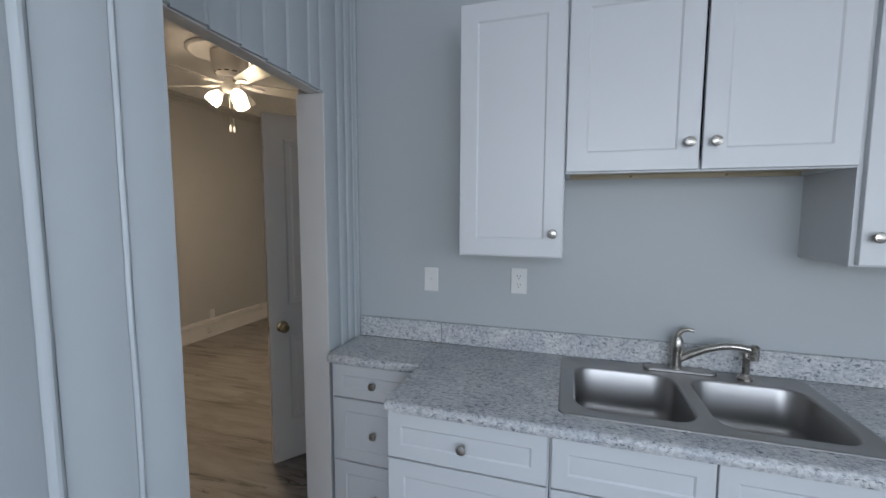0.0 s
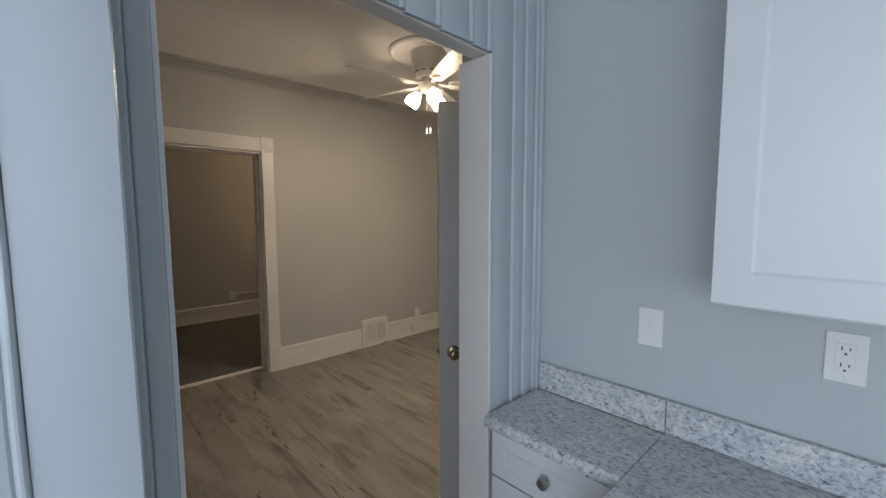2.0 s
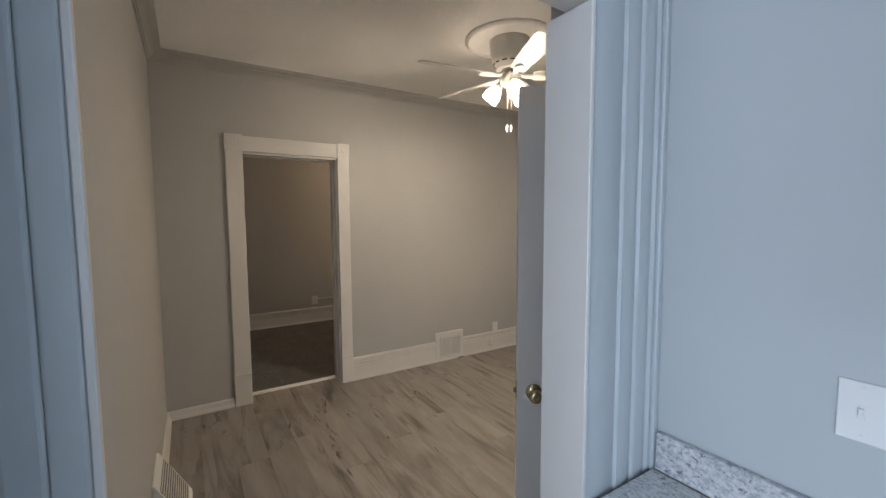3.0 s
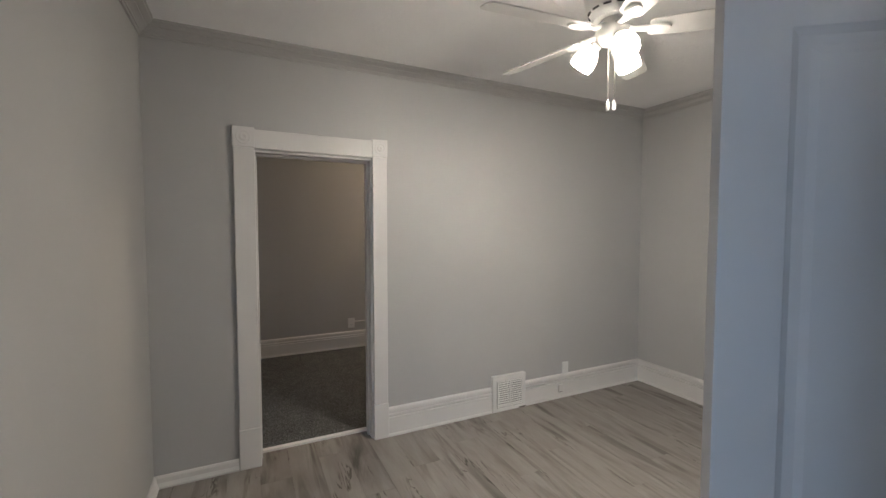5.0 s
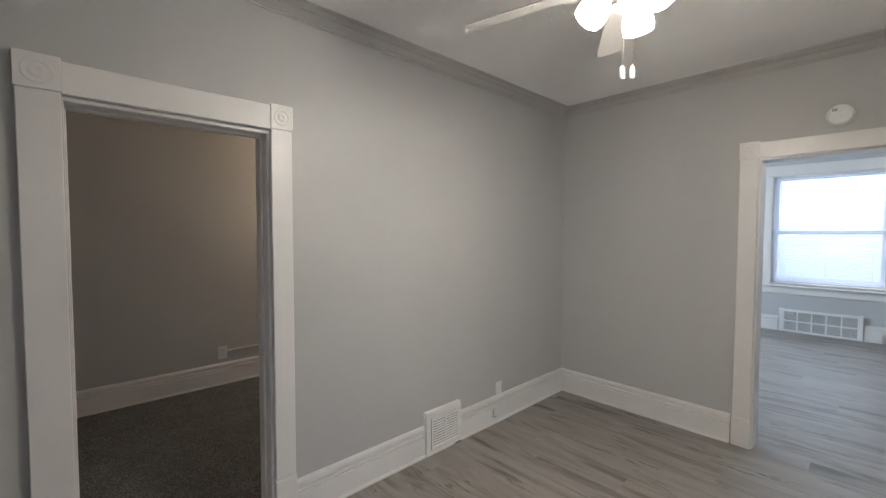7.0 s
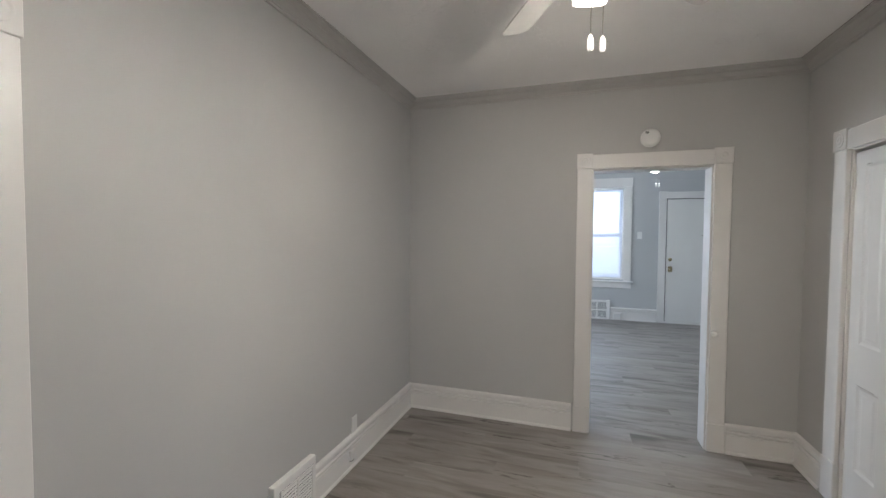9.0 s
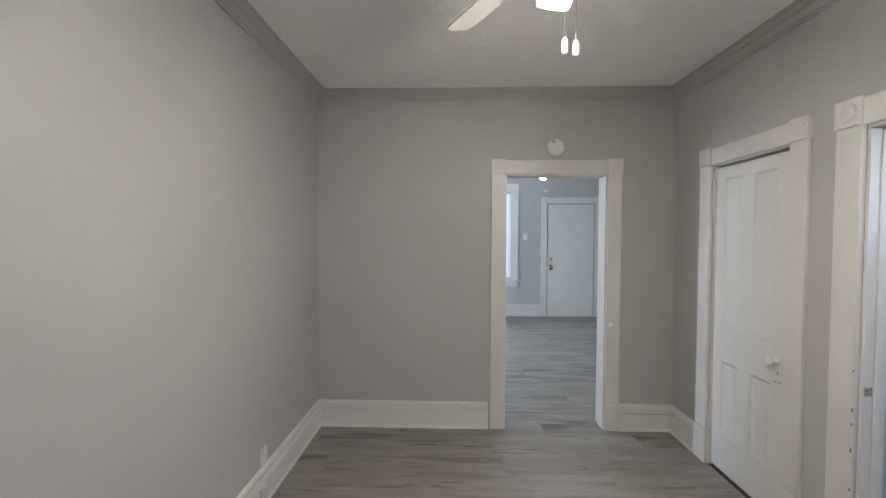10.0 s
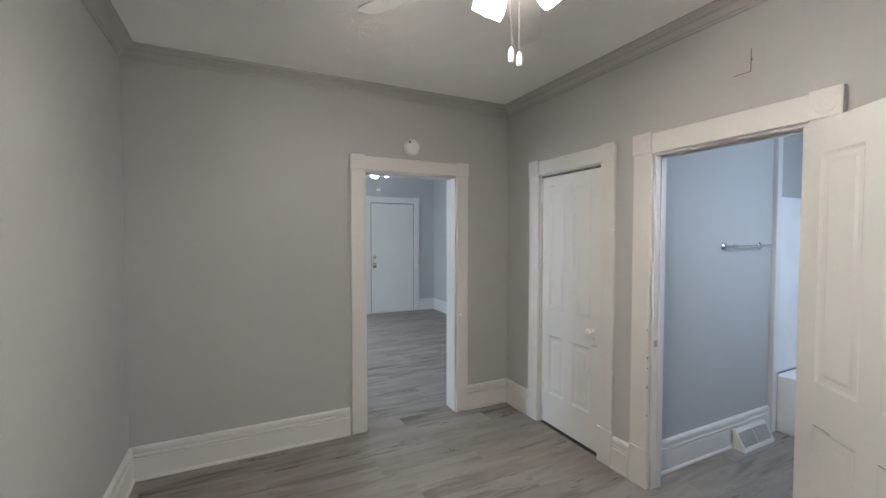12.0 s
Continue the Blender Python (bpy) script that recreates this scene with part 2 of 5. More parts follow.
def lathe(bm, profile, center=(0, 0, 0), axis="z", steps=32, m=None):
    """profile: (radius, height) pairs, turned round an axis."""
    rings = []
    for r, h in profile:
        ring = []
        for i in range(steps):
            a = 2 * math.pi * i / steps
            c, s = r * math.cos(a), r * math.sin(a)
            p = {"z": (c, s, h), "x": (h, c, s), "y": (s, h, c)}[axis]
            v = Vector(p)
            if m:
                v = m @ v
            ring.append(bm.verts.new(v + Vector(center)))
        rings.append(ring)
    for a, b in zip(rings, rings[1:]):
        for i in range(steps):
            j = (i + 1) % steps
            bm.faces.new((a[i], a[j], b[j], b[i]))
    for ring, flip in ((rings[0], True), (rings[-1], False)):
        bm.faces.new(ring[::-1] if flip else ring)
    return bm


def tube(bm, points, radius, steps=10):
    """A round tube along points; radius: a number or one for each point."""
    pts = [Vector(p) for p in points]
    radii = radius if isinstance(radius, (list, tuple)) else [radius] * len(pts)
    rings = []
    side = None
    for i, p in enumerate(pts):
        d = (pts[min(i + 1, len(pts) - 1)] - pts[max(i - 1, 0)]).normalized()
        if side is None:
            side = d.orthogonal().normalized()
        side = (side - d * side.dot(d)).normalized()
        up = d.cross(side)
        rings.append([bm.verts.new(p + (side * math.cos(2 * math.pi * k / steps) + up * math.sin(2 * math.pi * k / steps)) * radii[i]) for k in range(steps)])
    for a, b in zip(rings, rings[1:]):
        for i in range(steps):
            j = (i + 1) % steps
            bm.faces.new((a[i], a[j], b[j], b[i]))
    bm.faces.new(rings[0][::-1])
    bm.faces.new(rings[-1])
    return bm


def finish(name, bm, mat, smooth=False):
    bmesh.ops.recalc_face_normals(bm, faces=bm.faces)
    me = bpy.data.meshes.new(name)
    bm.to_mesh(me)
    bm.free()
    me.materials.append(mat)
    if smooth:
        for p in me.polygons:
            p.use_smooth = True
        me.set_sharp_from_angle(angle=radians(38))
    return me


def part(name, bm, mat, parent=None, label="", smooth=False, m=None):
    ob = new(name, finish(name, bm, mat, smooth))
    if parent is not None:
        ob.parent = parent
    if m is not None:
        ob.matrix_basis = m
    return tagged(ob, label)


def thing(name, m, label, category, group=""):
    ob = new(name)
    ob.empty_display_size = 0.05
    ob.matrix_basis = m
    return tagged(ob, label, category, group)


def setting(name, bm, mat, smooth=False, label=""):
    return tagged(part(name, bm, mat, None, label, smooth), kind="structure")


def at_wall(x, y, z, rz):
    return pose(x, y, z, 0, 0, rz)


def wall(name, axis, a0, a1, u0, u1, z0, z1, openings, mat):
    """A wall of thickness a0..a1 across axis, from u0 to u1, with openings (u0, u1, z0, z1) cut right through."""
    us = sorted({u0, u1, *[min(max(v, u0), u1) for o in openings for v in o[:2]]})
    zs = sorted({z0, z1, *[min(max(v, z0), z1) for o in openings for v in o[2:]]})
    ds = [a0, a1]
    bm = bmesh.new()
    cache = {}

    def vert(i, j, k):
        if (i, j, k) not in cache:
            p = (ds[i], us[j], zs[k]) if axis == "x" else (us[j], ds[i], zs[k])
            cache[i, j, k] = bm.verts.new(p)
        return cache[i, j, k]

    def solid(j, k):
        if not (0 <= j < len(us) - 1 and 0 <= k < len(zs) - 1):
            return False
        u, z = (us[j] + us[j + 1]) / 2, (zs[k] + zs[k + 1]) / 2
        return not any(o[0] < u < o[1] and o[2] < z < o[3] for o in openings)

    for j in range(len(us) - 1):
        for k in range(len(zs) - 1):
            if not solid(j, k):
                continue
            for i in (0, 1):
                bm.faces.new([vert(i, j, k), vert(i, j + 1, k), vert(i, j + 1, k + 1), vert(i, j, k + 1)])
            if not solid(j - 1, k):
                bm.faces.new([vert(0, j, k), vert(1, j, k), vert(1, j, k + 1), vert(0, j, k + 1)])
            if not solid(j + 1, k):
                bm.faces.new([vert(0, j + 1, k), vert(1, j + 1, k), vert(1, j + 1, k + 1), vert(0, j + 1, k + 1)])
            if not solid(j, k - 1):
                bm.faces.new([vert(0, j, k), vert(1, j, k), vert(1, j + 1, k), vert(0, j + 1, k)])
            if not solid(j, k + 1):
                bm.faces.new([vert(0, j, k + 1), vert(1, j, k + 1), vert(1, j + 1, k + 1), vert(0, j + 1, k + 1)])
    return setting(name, bm, mat)


def run(name, profile, p0, p1, inward, z, mat, m0=0, m1=0, wobble=0.0):
    """A moulding with a (depth, height) profile along the wall line p0 to p1; m0, m1: mitre, +1 shortens with depth, -1 lengthens."""
    bm = bmesh.new()
    a, b, n = Vector((*p0, 0)), Vector((*p1, 0)), Vector((*inward, 0))
    d = (b - a).normalized()
    rings = []
    count = max(2, int((b - a).length / 0.25)) if wobble else 1
    for i in range(count + 1):
        t = i / count
        ring = []
        for dep, h in profile:
            s = a + d * (m0 * dep)
            e = b - d * (m1 * dep)
            wob = noise.noise(Vector((t * 9 + p0[0], p0[1], z))) * wobble
            ring.append(bm.verts.new(s.lerp(e, t) + n * (dep + (wob if dep > 0.001 else 0)) + Vector((0, 0, z + h))))
        rings.append(ring)
    k = len(profile)
    for r, q in zip(rings, rings[1:]):
        for i in range(k):
            j = (i + 1) % k
            bm.faces.new((r[i], r[j], q[j], q[i]))
    bm.faces.new(rings[0][::-1])
    bm.faces.new(rings[-1])
    return setting(name, bm, mat, name.startswith("crown"))


# ---- plan ----
WX, EX = -3.83, -0.965         # dining room west and east wall faces
SY, NY = 0.70, 4.83            # south and north wall faces
CEIL = 2.71
KX = -0.78                     # kitchen side of the wall with the doorway
KN = 1.90                      # kitchen sink wall
KC = 2.60
D0, D1, DZ = 0.79, 1.617, 1.972  # doorway between kitchen and dining room
LN = 9.30                      # living room far wall
WW = -6.20                     # dark room far wall
WIN = (-2.87, -1.64, 0.765, 2.40)

# walls
wall("wall_west", "x", -3.99, WX, 0.55, NY + 0.0, -0.1, 2.80, [(1.285, 2.045, -0.2, 2.045)], M_WALL)
wall("wall_north", "y", NY, 4.98, -3.99, 0.9, -0.1, 2.95, [(-2.315, -1.505, -0.2, 2.055)], M_WALL)
wall("wall_south", "y", 0.55, SY, WX, -0.902, -0.1, 2.80, [], M_WALL)
wall("wall_east", "x", -0.865, EX, 1.74, NY, -0.1, 2.80, [(3.715, 4.365, -0.2, 2.045), (2.585, 3.335, -0.2, 2.035)], M_WALL)
wall("wall_kitchen_doorway", "x", -0.90, KX - 0.012, 0.55, 1.738, -0.1, 2.70, [(D0 - 0.019, D1 + 0.012, -0.2, 2.10)], M_WALL)
wall("wall_kitchen_doorway_end", "x", -0.863, KX - 0.012, 1.738, KN, -0.1, 2.70, [], M_WALL)
wall("wall_kitchen_north", "y", KN, 2.0, -0.861, 2.6, -0.1, 2.70, [], M_KWALL)
wall("wall_kitchen_east", "x", 2.45, 2.6, -2.6, 1.90, -0.1, 2.70, [(-1.85, 0.45, 0.9, 2.1)], M_KWALL)
wall("wall_kitchen_south", "y", -2.6, -2.45, -0.75, 2.45, -0.1, 2.70, [(-0.25, 2.15, 1.05, 2.35)], M_KWALL)
wall("wall_kitchen_west", "x", -0.75, -0.6, -2.45, 0.30, -0.1, 2.70, [], M_KWALL)
wall("wall_living_north", "y", LN, LN + 0.2, -5.6, 0.95, -0.1, 2.95, [WIN], M_LWALL)
wall("wall_living_east", "x", 0.36, 0.51, 4.98, LN, -0.1, 2.95, [], M_LWALL)
wall("wall_living_west", "x", -5.6, -5.4, 4.98, LN, -0.1, 2.95, [(6.5, 7.9, 0.8, 2.35)], M_LWALL)
wall("wall_living_south_west", "y", 4.83, 4.98, -5.6, -3.99, -0.1, 2.95, [], M_LWALL)
wall("wall_bedroom_west", "x", WW - 0.15, WW, 0.40, 4.98, -0.1, 2.80, [], M_WALL)
wall("wall_bedroom_south", "y", 0.25, 0.40, WW, -3.99, -0.1, 2.80, [], M_WALL)
wall("wall_bedroom_north", "y", 4.60, 4.75, WW, -3.99, -0.1, 2.80, [], M_WALL)
wall("wall_bath_north", "y", 3.42, 3.52, -0.865, 1.5, -0.1, 2.70, [], M_LWALL)
wall("wall_bath_east", "x", 1.36, 1.5, 2.0, 3.42, -0.1, 2.70, [], M_LWALL)
wall("wall_closet_back", "x", -0.35, -0.25, 3.52, 4.83, -0.1, 2.70, [], M_WALL)

# ceilings
for nm, x0, x1, y0, y1, z, zz in (("ceiling_dining", -3.99, -0.80, 0.55, 4.83, CEIL, 2.80), ("ceiling_kitchen", -0.90, 2.6, -2.6, 2.0, KC, 2.70),
                                  ("ceiling_living", -5.6, 0.95, 4.98, 9.5, 2.765, 2.95), ("ceiling_bedroom", -6.35, -3.99, 0.25, 4.75, 2.66, 2.80),
                                  ("ceiling_bath", -0.865, 1.5, 2.0, 3.52, 2.60, 2.70), ("ceiling_closet", -0.865, -0.25, 3.52, 4.83, 2.60, 2.70)):
    setting(nm, box(bmesh.new(), x0, x1, y0, y1, z, zz), M_CEIL)

# sub floors
setting("floor_base", box(bmesh.new(), -3.99, -0.60, 0.55, 4.98, -0.10, -0.005), M_SUB)
setting("floor_kitchen_base", box(bmesh.new(), -0.60, 2.6, -2.6, 2.0, -0.10, -0.005), M_SUB)
setting("floor_bath_base", box(bmesh.new(), -0.60, 1.5, 2.0, 4.83, -0.10, -0.005), M_SUB)
setting("floor_kitchen_west_base", box(bmesh.new(), -0.93, -0.60, -2.6, 0.55, -0.10, -0.005), M_SUB)

bm = bmesh.new()
box(bm, -6.35, -3.975, 0.25, 4.75, -0.10, 0.014)
setting("carpet_bedroom", bm, M_CARPET)

# ---- mouldings ----
BASE = [(0, 0), (0.032, 0), (0.032, 0.010), (0.027, 0.018), (0.0235, 0.020), (0.0235, 0.136), (0.021, 0.139), (0.012, 0.140), (0.012, 0.1435), (0.022, 0.1455), (0.0255, 0.151), (0.0255, 0.158), (0.022, 0.164),
        (0.010, 0.166), (0.010, 0.170), (0.019, 0.172), (0.0205, 0.178), (0.0205, 0.196), (0.017, 0.204), (0.008, 0.210), (0, 0.213)]
LOWBASE = [(0, 0), (0.030, 0), (0.030, 0.010), (0.018, 0.030), (0.014, 0.056), (0.006, 0.068), (0, 0.068)]
CROWN = [(0, 0), (0.010, 0), (0.012, 0.010), (0.020, 0.011), (0.021, 0.017), (0.030, 0.024), (0.044, 0.036), (0.050, 0.038), (0.050, 0.044), (0.060, 0.047), (0.074, 0.055), (0.080, 0.057), (0.081, 0.064), (0.089, 0.066), (0.090, 0.0715), (0, 0.0715)]
run("baseboard_north_a", BASE, (WX, NY), (-2.44, NY), (0, -1), 0, M_TRIM, 1, 0)
run("baseboard_north_b", BASE, (-1.39, NY), (EX, NY), (0, -1), 0, M_TRIM, 0, 1)
run("baseboard_west_a", BASE, (WX, 2.153), (WX, 3.052), (1, 0), 0, M_TRIM, 0, 0)
run("baseboard_west_b", BASE, (WX, 3.393), (WX, NY), (1, 0), 0, M_TRIM, 0, 1)
run("baseboard_west_c", LOWBASE, (WX, SY), (WX, 1.156), (1, 0), 0, M_TRIM, 1, 0)
run("baseboard_south_a", LOWBASE, (WX, SY), (-2.75, SY), (0, 1), 0, M_TRIM, 1, 0)
run("baseboard_south_b", LOWBASE, (-2.42, SY), (-0.95, SY), (0, 1), 0, M_TRIM, 0, 0)
run("baseboard_east_a", BASE, (EX, 4.50), (EX, NY), (-1, 0), 0, M_TRIM, 0, 1)
run("baseboard_east_b", BASE, (EX, 3.468), (EX, 3.596), (-1, 0), 0, M_TRIM, 0, 0)
run("baseboard_east_c", BASE, (EX, 1.745), (EX, 2.46), (-1, 0), 0, M_TRIM, 0, 0)
run("baseboard_bath", BASE, (-0.865, 3.42), (0.525, 3.42), (0, -1), 0, M_TRIM, 0, 0)
for nm, p, q, n_ in (("north", (WX, NY), (EX, NY), (0, -1)), ("south", (WX, SY), (EX, SY), (0, 1)), ("west", (WX, SY), (WX, NY), (1, 0)), ("east", (EX, SY), (EX, NY), (-1, 0))):
    run("crown_" + nm, CROWN, p, q, n_, 2.638, M_CROWN, 1, 1, 0.003)
run("baseboard_bedroom", BASE, (WW, 0.40), (WW, 4.60), (1, 0), 0.014, M_TRIM)
BIG = [(d * 1.1, h * 1.02) for d, h in BASE]
run("baseboard_living_north_a", BIG, (-5.4, LN), (-2.76, LN), (0, -1), 0.05, M_TRIM, 1, 0)
run("baseboard_living_north_b", BIG, (-1.83, LN), (-1.095, LN), (0, -1), 0.05, M_TRIM)
run("baseboard_living_north_c", BIG, (0.025, LN), (0.36, LN), (0, -1), 0.05, M_TRIM, 0, 1)
run("baseboard_living_east", BIG, (0.36, 4.98), (0.36, LN), (-1, 0), 0.04, M_TRIM, 0, 1)
run("baseboard_living_west", BIG, (-5.4, 4.98), (-5.4, LN), (1, 0), 0.04, M_TRIM, 0, 1)


def rosette_block(parent, u, w, z0, z1, depth, shift=0.0):
    bm = bmesh.new()
    box(bm, u, u + w, -depth, 0, z0, z1, 0.002)
    cx, cz, s = u + w / 2, (z0 + z1) / 2, min(w, z1 - z0)
    part("corner_block", bm, M_TRIM, parent)
    bm = bmesh.new()
    prof = [(0.36 * s, 0.0), (0.35 * s, 0.002), (0.31 * s, 0.003), (0.27 * s, 0.001), (0.20 * s, 0.001), (0.17 * s, 0.003), (0.10 * s, 0.004), (0.07 * s, 0.002), (0.001, 0.002)]
    m = Matrix.Rotation(radians(90), 4, "X")
    lathe(bm, prof, (cx, -depth, cz), "z", 24, m)
    part("rosette", bm, M_TRIM, parent, smooth=True)


def casing(name, m, w, left, right, top, head, depth=0.026, plinth=0.27, blocks=(0.12, 0.12), rosettes=True):
    """Door trim round an opening 0..w wide and top high; local x along the wall, -y into the room."""
    t = tagged(new(name), kind="structure")
    t.empty_display_size = 0.05
    t.matrix_basis = m
    for u0, u1, nm in ((-left, 0, "casing_side"), (w, w + right, "casing_side")):
        bm = bmesh.new()
        box(bm, u0, u1, -depth + 0.003, 0, plinth, top + 0.004, 0.003)
        part(nm, bm, M_TRIM, t)
        bm = bmesh.new()
        box(bm, u0 - 0.003, u1 + 0.003, -depth - 0.003, 0, 0.0, plinth, 0.003)
        part("plinth", bm, M_TRIM, t)
        bm = bmesh.new()
        box(bm, u0, u1, -depth + 0.004, -0.001, -0.001, 0.0045)
        part("chipped_foot", bm, M_PUTTY, t)
    bm = bmesh.new()
    box(bm, 0.0, w, -depth + 0.003, 0, top, top + head - 0.004, 0.003)
    part("casing_head", bm, M_TRIM, t)
    if rosettes:
        rosette_block(t, -left - 0.004, left + 0.006, top + 0.004, top + head + 0.006, depth + 0.004)
        rosette_block(t, w - 0.002, right + 0.006, top + 0.004, top + head + 0.004, depth + 0.004)
    return t


def jamb(name, m, w, top, thick, stop=True, stop_at=0.5, first=0.014):
    """Boards that line an opening; local +y goes through the wall."""
    t = tagged(new(name), kind="structure")
    t.empty_display_size = 0.05
    t.matrix_basis = m
    for x0, x1 in ((-0.0, first), (w - 0.014, w)):
        bm = bmesh.new()
        box(bm, x0, x1, 0.0, thick, 0.0, top - 0.014, 0.0015)
        part("jamb_side", bm, M_TRIM, t)
    bm = bmesh.new()
    box(bm, 0, w, 0.0, thick, top - 0.014, top, 0.0015)
    part("jamb_head", bm, M_TRIM, t)
    if stop:
        s0, s1 = thick * stop_at, thick * stop_at + 0.035
        for x0, x1 in ((first, first + 0.006), (w - 0.026, w - 0.014)):
            bm = bmesh.new()
            box(bm, x0, x1, s0, s1, 0.0, top - 0.026, 0.002)
            part("door_stop", bm, M_TRIM, t)
        bm = bmesh.new()
        box(bm, first, w - 0.014, s0, s1, top - 0.026, top - 0.014, 0.002)
        part("door_stop", bm, M_TRIM, t)
    return t


# north doorway (to the living room): local x runs with world x, room side is -y
casing("casing_north", at_wall(-2.315, NY, 0, 0), 0.81, 0.108, 0.108, 2.055, 0.112, plinth=0.205)
jamb("jamb_north", at_wall(-2.315, NY - 0.004, 0, 0), 0.81, 2.055, 0.158, False)
# west doorway (to the carpeted room): local x = world y, room side +x
casing("casing_west", at_wall(WX, 1.285, 0, 90), 0.76, 0.121, 0.104, 2.05, 0.122, 0.03, plinth=0.26)
jamb("jamb_west", at_wall(WX, 1.285, 0, 90), 0.76, 2.045, 0.16, True, 0.4, 0.006)
# closet and bathroom doorways: local x = world -y
casing("casing_closet", at_wall(EX, 4.365, 0, -90), 0.65, 0.118, 0.112, 2.04, 0.115, 0.026, plinth=0.24)
jamb("jamb_closet", at_wall(EX, 4.365, 0, -90), 0.65, 2.045, 0.10, False)
casing("casing_bath", at_wall(EX, 3.335, 0, -90), 0.75, 0.122, 0.112, 2.035, 0.12, 0.026, plinth=0.24)
jamb("jamb_bath", at_wall(EX, 3.335, 0, -90), 0.75, 2.035, 0.10, True, 0.45)
# kitchen side doorway lining
jk = tagged(new("jamb_kitchen"), kind="structure")
part("jamb_side", box(bmesh.new(), -0.904, KX + 0.006, D1, D1 + 0.0119, 0, DZ - 0.008, 0.002), M_TRIM, jk)
bm = box(bmesh.new(), -0.904, KX + 0.006, D0, D0 + 0.010, 0, DZ - 0.012, 0.002)
for v in bm.verts:
    if v.co.x < -0.85:
        v.co.y -= 0.018    # this side is set out of square
part("jamb_side", bm, M_TRIM, jk)


def head_z(y):
    return DZ - 0.006 + (D1 - y) * 0.046


bm = bmesh.new()
box(bm, -0.852, KX - 0.0135, D0, D1 + 0.012, 0, 0.125, 0.003, 2)
for v in bm.verts:
    v.co.z += head_z(v.co.y)
part("jamb_head", bm, M_TRIM, jk)

# bare hinge leaves and chipped paint left on the jamb of the carpeted room
for z in (0.22, 1.74):
    setting("old_hinge_leaf", box(bmesh.new(), -3.925, -3.895, 2.0285, 2.0309, z, z + 0.09, 0.001), M_TRIM)
    setting("hinge_screw_hole", box(bmesh.new(), -3.914, -3.906, 2.0275, 2.0284, z + 0.03, z + 0.045), M_DARK)
# strike plate and chips on the bathroom jamb
setting("strike_plate", box(bmesh.new(), -0.958, -0.925, 3.3190, 3.3205, 0.875, 0.915, 0.0005), M_NICKEL)
for z, h in ((0.80, 0.016), (0.74, 0.01), (0.62, 0.02), (0.45, 0.012), (0.975, 0.008)):
    setting("chipped_paint", box(bmesh.new(), EX - 0.0246, EX - 0.0226, 3.3355, 3.340, z, z + h), M_PUTTY)
# metal threshold of the carpeted room
setting("threshold_strip", box(bmesh.new(), -3.998, -3.962, 1.299, 2.031, -0.002, 0.018, 0.004, 2), M_STRIP_GLINT)


# ---- doors ----
def panel_leaf(parent, w, h, t, panels, mat, label="", cracks=()):
    """A leaf 0..w by 0..h, t thick, with recessed moulded panels (x0, x1, z0, z1) on both faces."""
    xs = sorted({0, w, *[v for p in panels for v in p[:2]]})
    zs = sorted({0, h, *[v for p in panels for v in p[2:]]})
    bm = bmesh.new()
    for y in (0.0, t):
        inn = 0.007 if y == 0 else -0.007
        for x0, x1 in zip(xs, xs[1:]):
            for z0, z1 in zip(zs, zs[1:]):
                cx, cz = (x0 + x1) / 2, (z0 + z1) / 2
                hole = any(p[0] < cx < p[1] and p[2] < cz < p[3] for p in panels)
                if not hole:
                    bm.faces.new([bm.verts.new(v) for v in ((x0, y, z0), (x1, y, z0), (x1, y, z1), (x0, y, z1))])
        for x0, x1, z0, z1 in panels:
            rings = []
            for ins, dy in ((0, 0), (0.004, inn * 0.35), (0.014, inn), (0.032, inn), (0.046, inn * 0.55)):
                rings.append([bm.verts.new(v) for v in ((x0 + ins, y + dy, z0 + ins), (x1 - ins, y + dy, z0 + ins), (x1 - ins, y + dy, z1 - ins), (x0 + ins, y + dy, z1 - ins))])
            for a, b in zip(rings, rings[1:]):
                for i in range(4):
                    j = (i + 1) % 4
                    bm.faces.new((a[i], a[j], b[j], b[i]))
            bm.faces.new(rings[-1])
    for q in (((0, 0, 0), (0, t, 0), (0, t, h), (0, 0, h)), ((w, 0, 0), (w, t, 0), (w, t, h), (w, 0, h)), ((0, 0, 0), (w, 0, 0), (w, t, 0), (0, t, 0)), ((0, 0, h), (w, 0, h), (w, t, h), (0, t, h))):
        bm.faces.new([bm.verts.new(v) for v in q])
    bmesh.ops.remove_doubles(bm, verts=bm.verts, dist=0.0002)
    for x0, x1, z in cracks:
        part("paint_crack", box(bmesh.new(), x0, x1, -0.0006, 0.0004, z, z + 0.0028), M_SEAM, parent)
    return part("leaf", bm, mat, parent, label)


def hinge(parent, x, y, z, along=0.0):
    bm = bmesh.new()
    box(bm, x - 0.016, x + 0.016, y - 0.003, y, z, z + 0.09, 0.001)
    for k in range(5):
        lathe(bm, [(0.0055, z + 0.001 + k * 0.018), (0.006, z + 0.003 + k * 0.018), (0.006, z + 0.015 + k * 0.018), (0.0055, z + 0.017 + k * 0.018)], (x, y - 0.006, 0), steps=12)
    return part("hinge", bm, M_TRIM, parent, "paint-covered butt hinge")


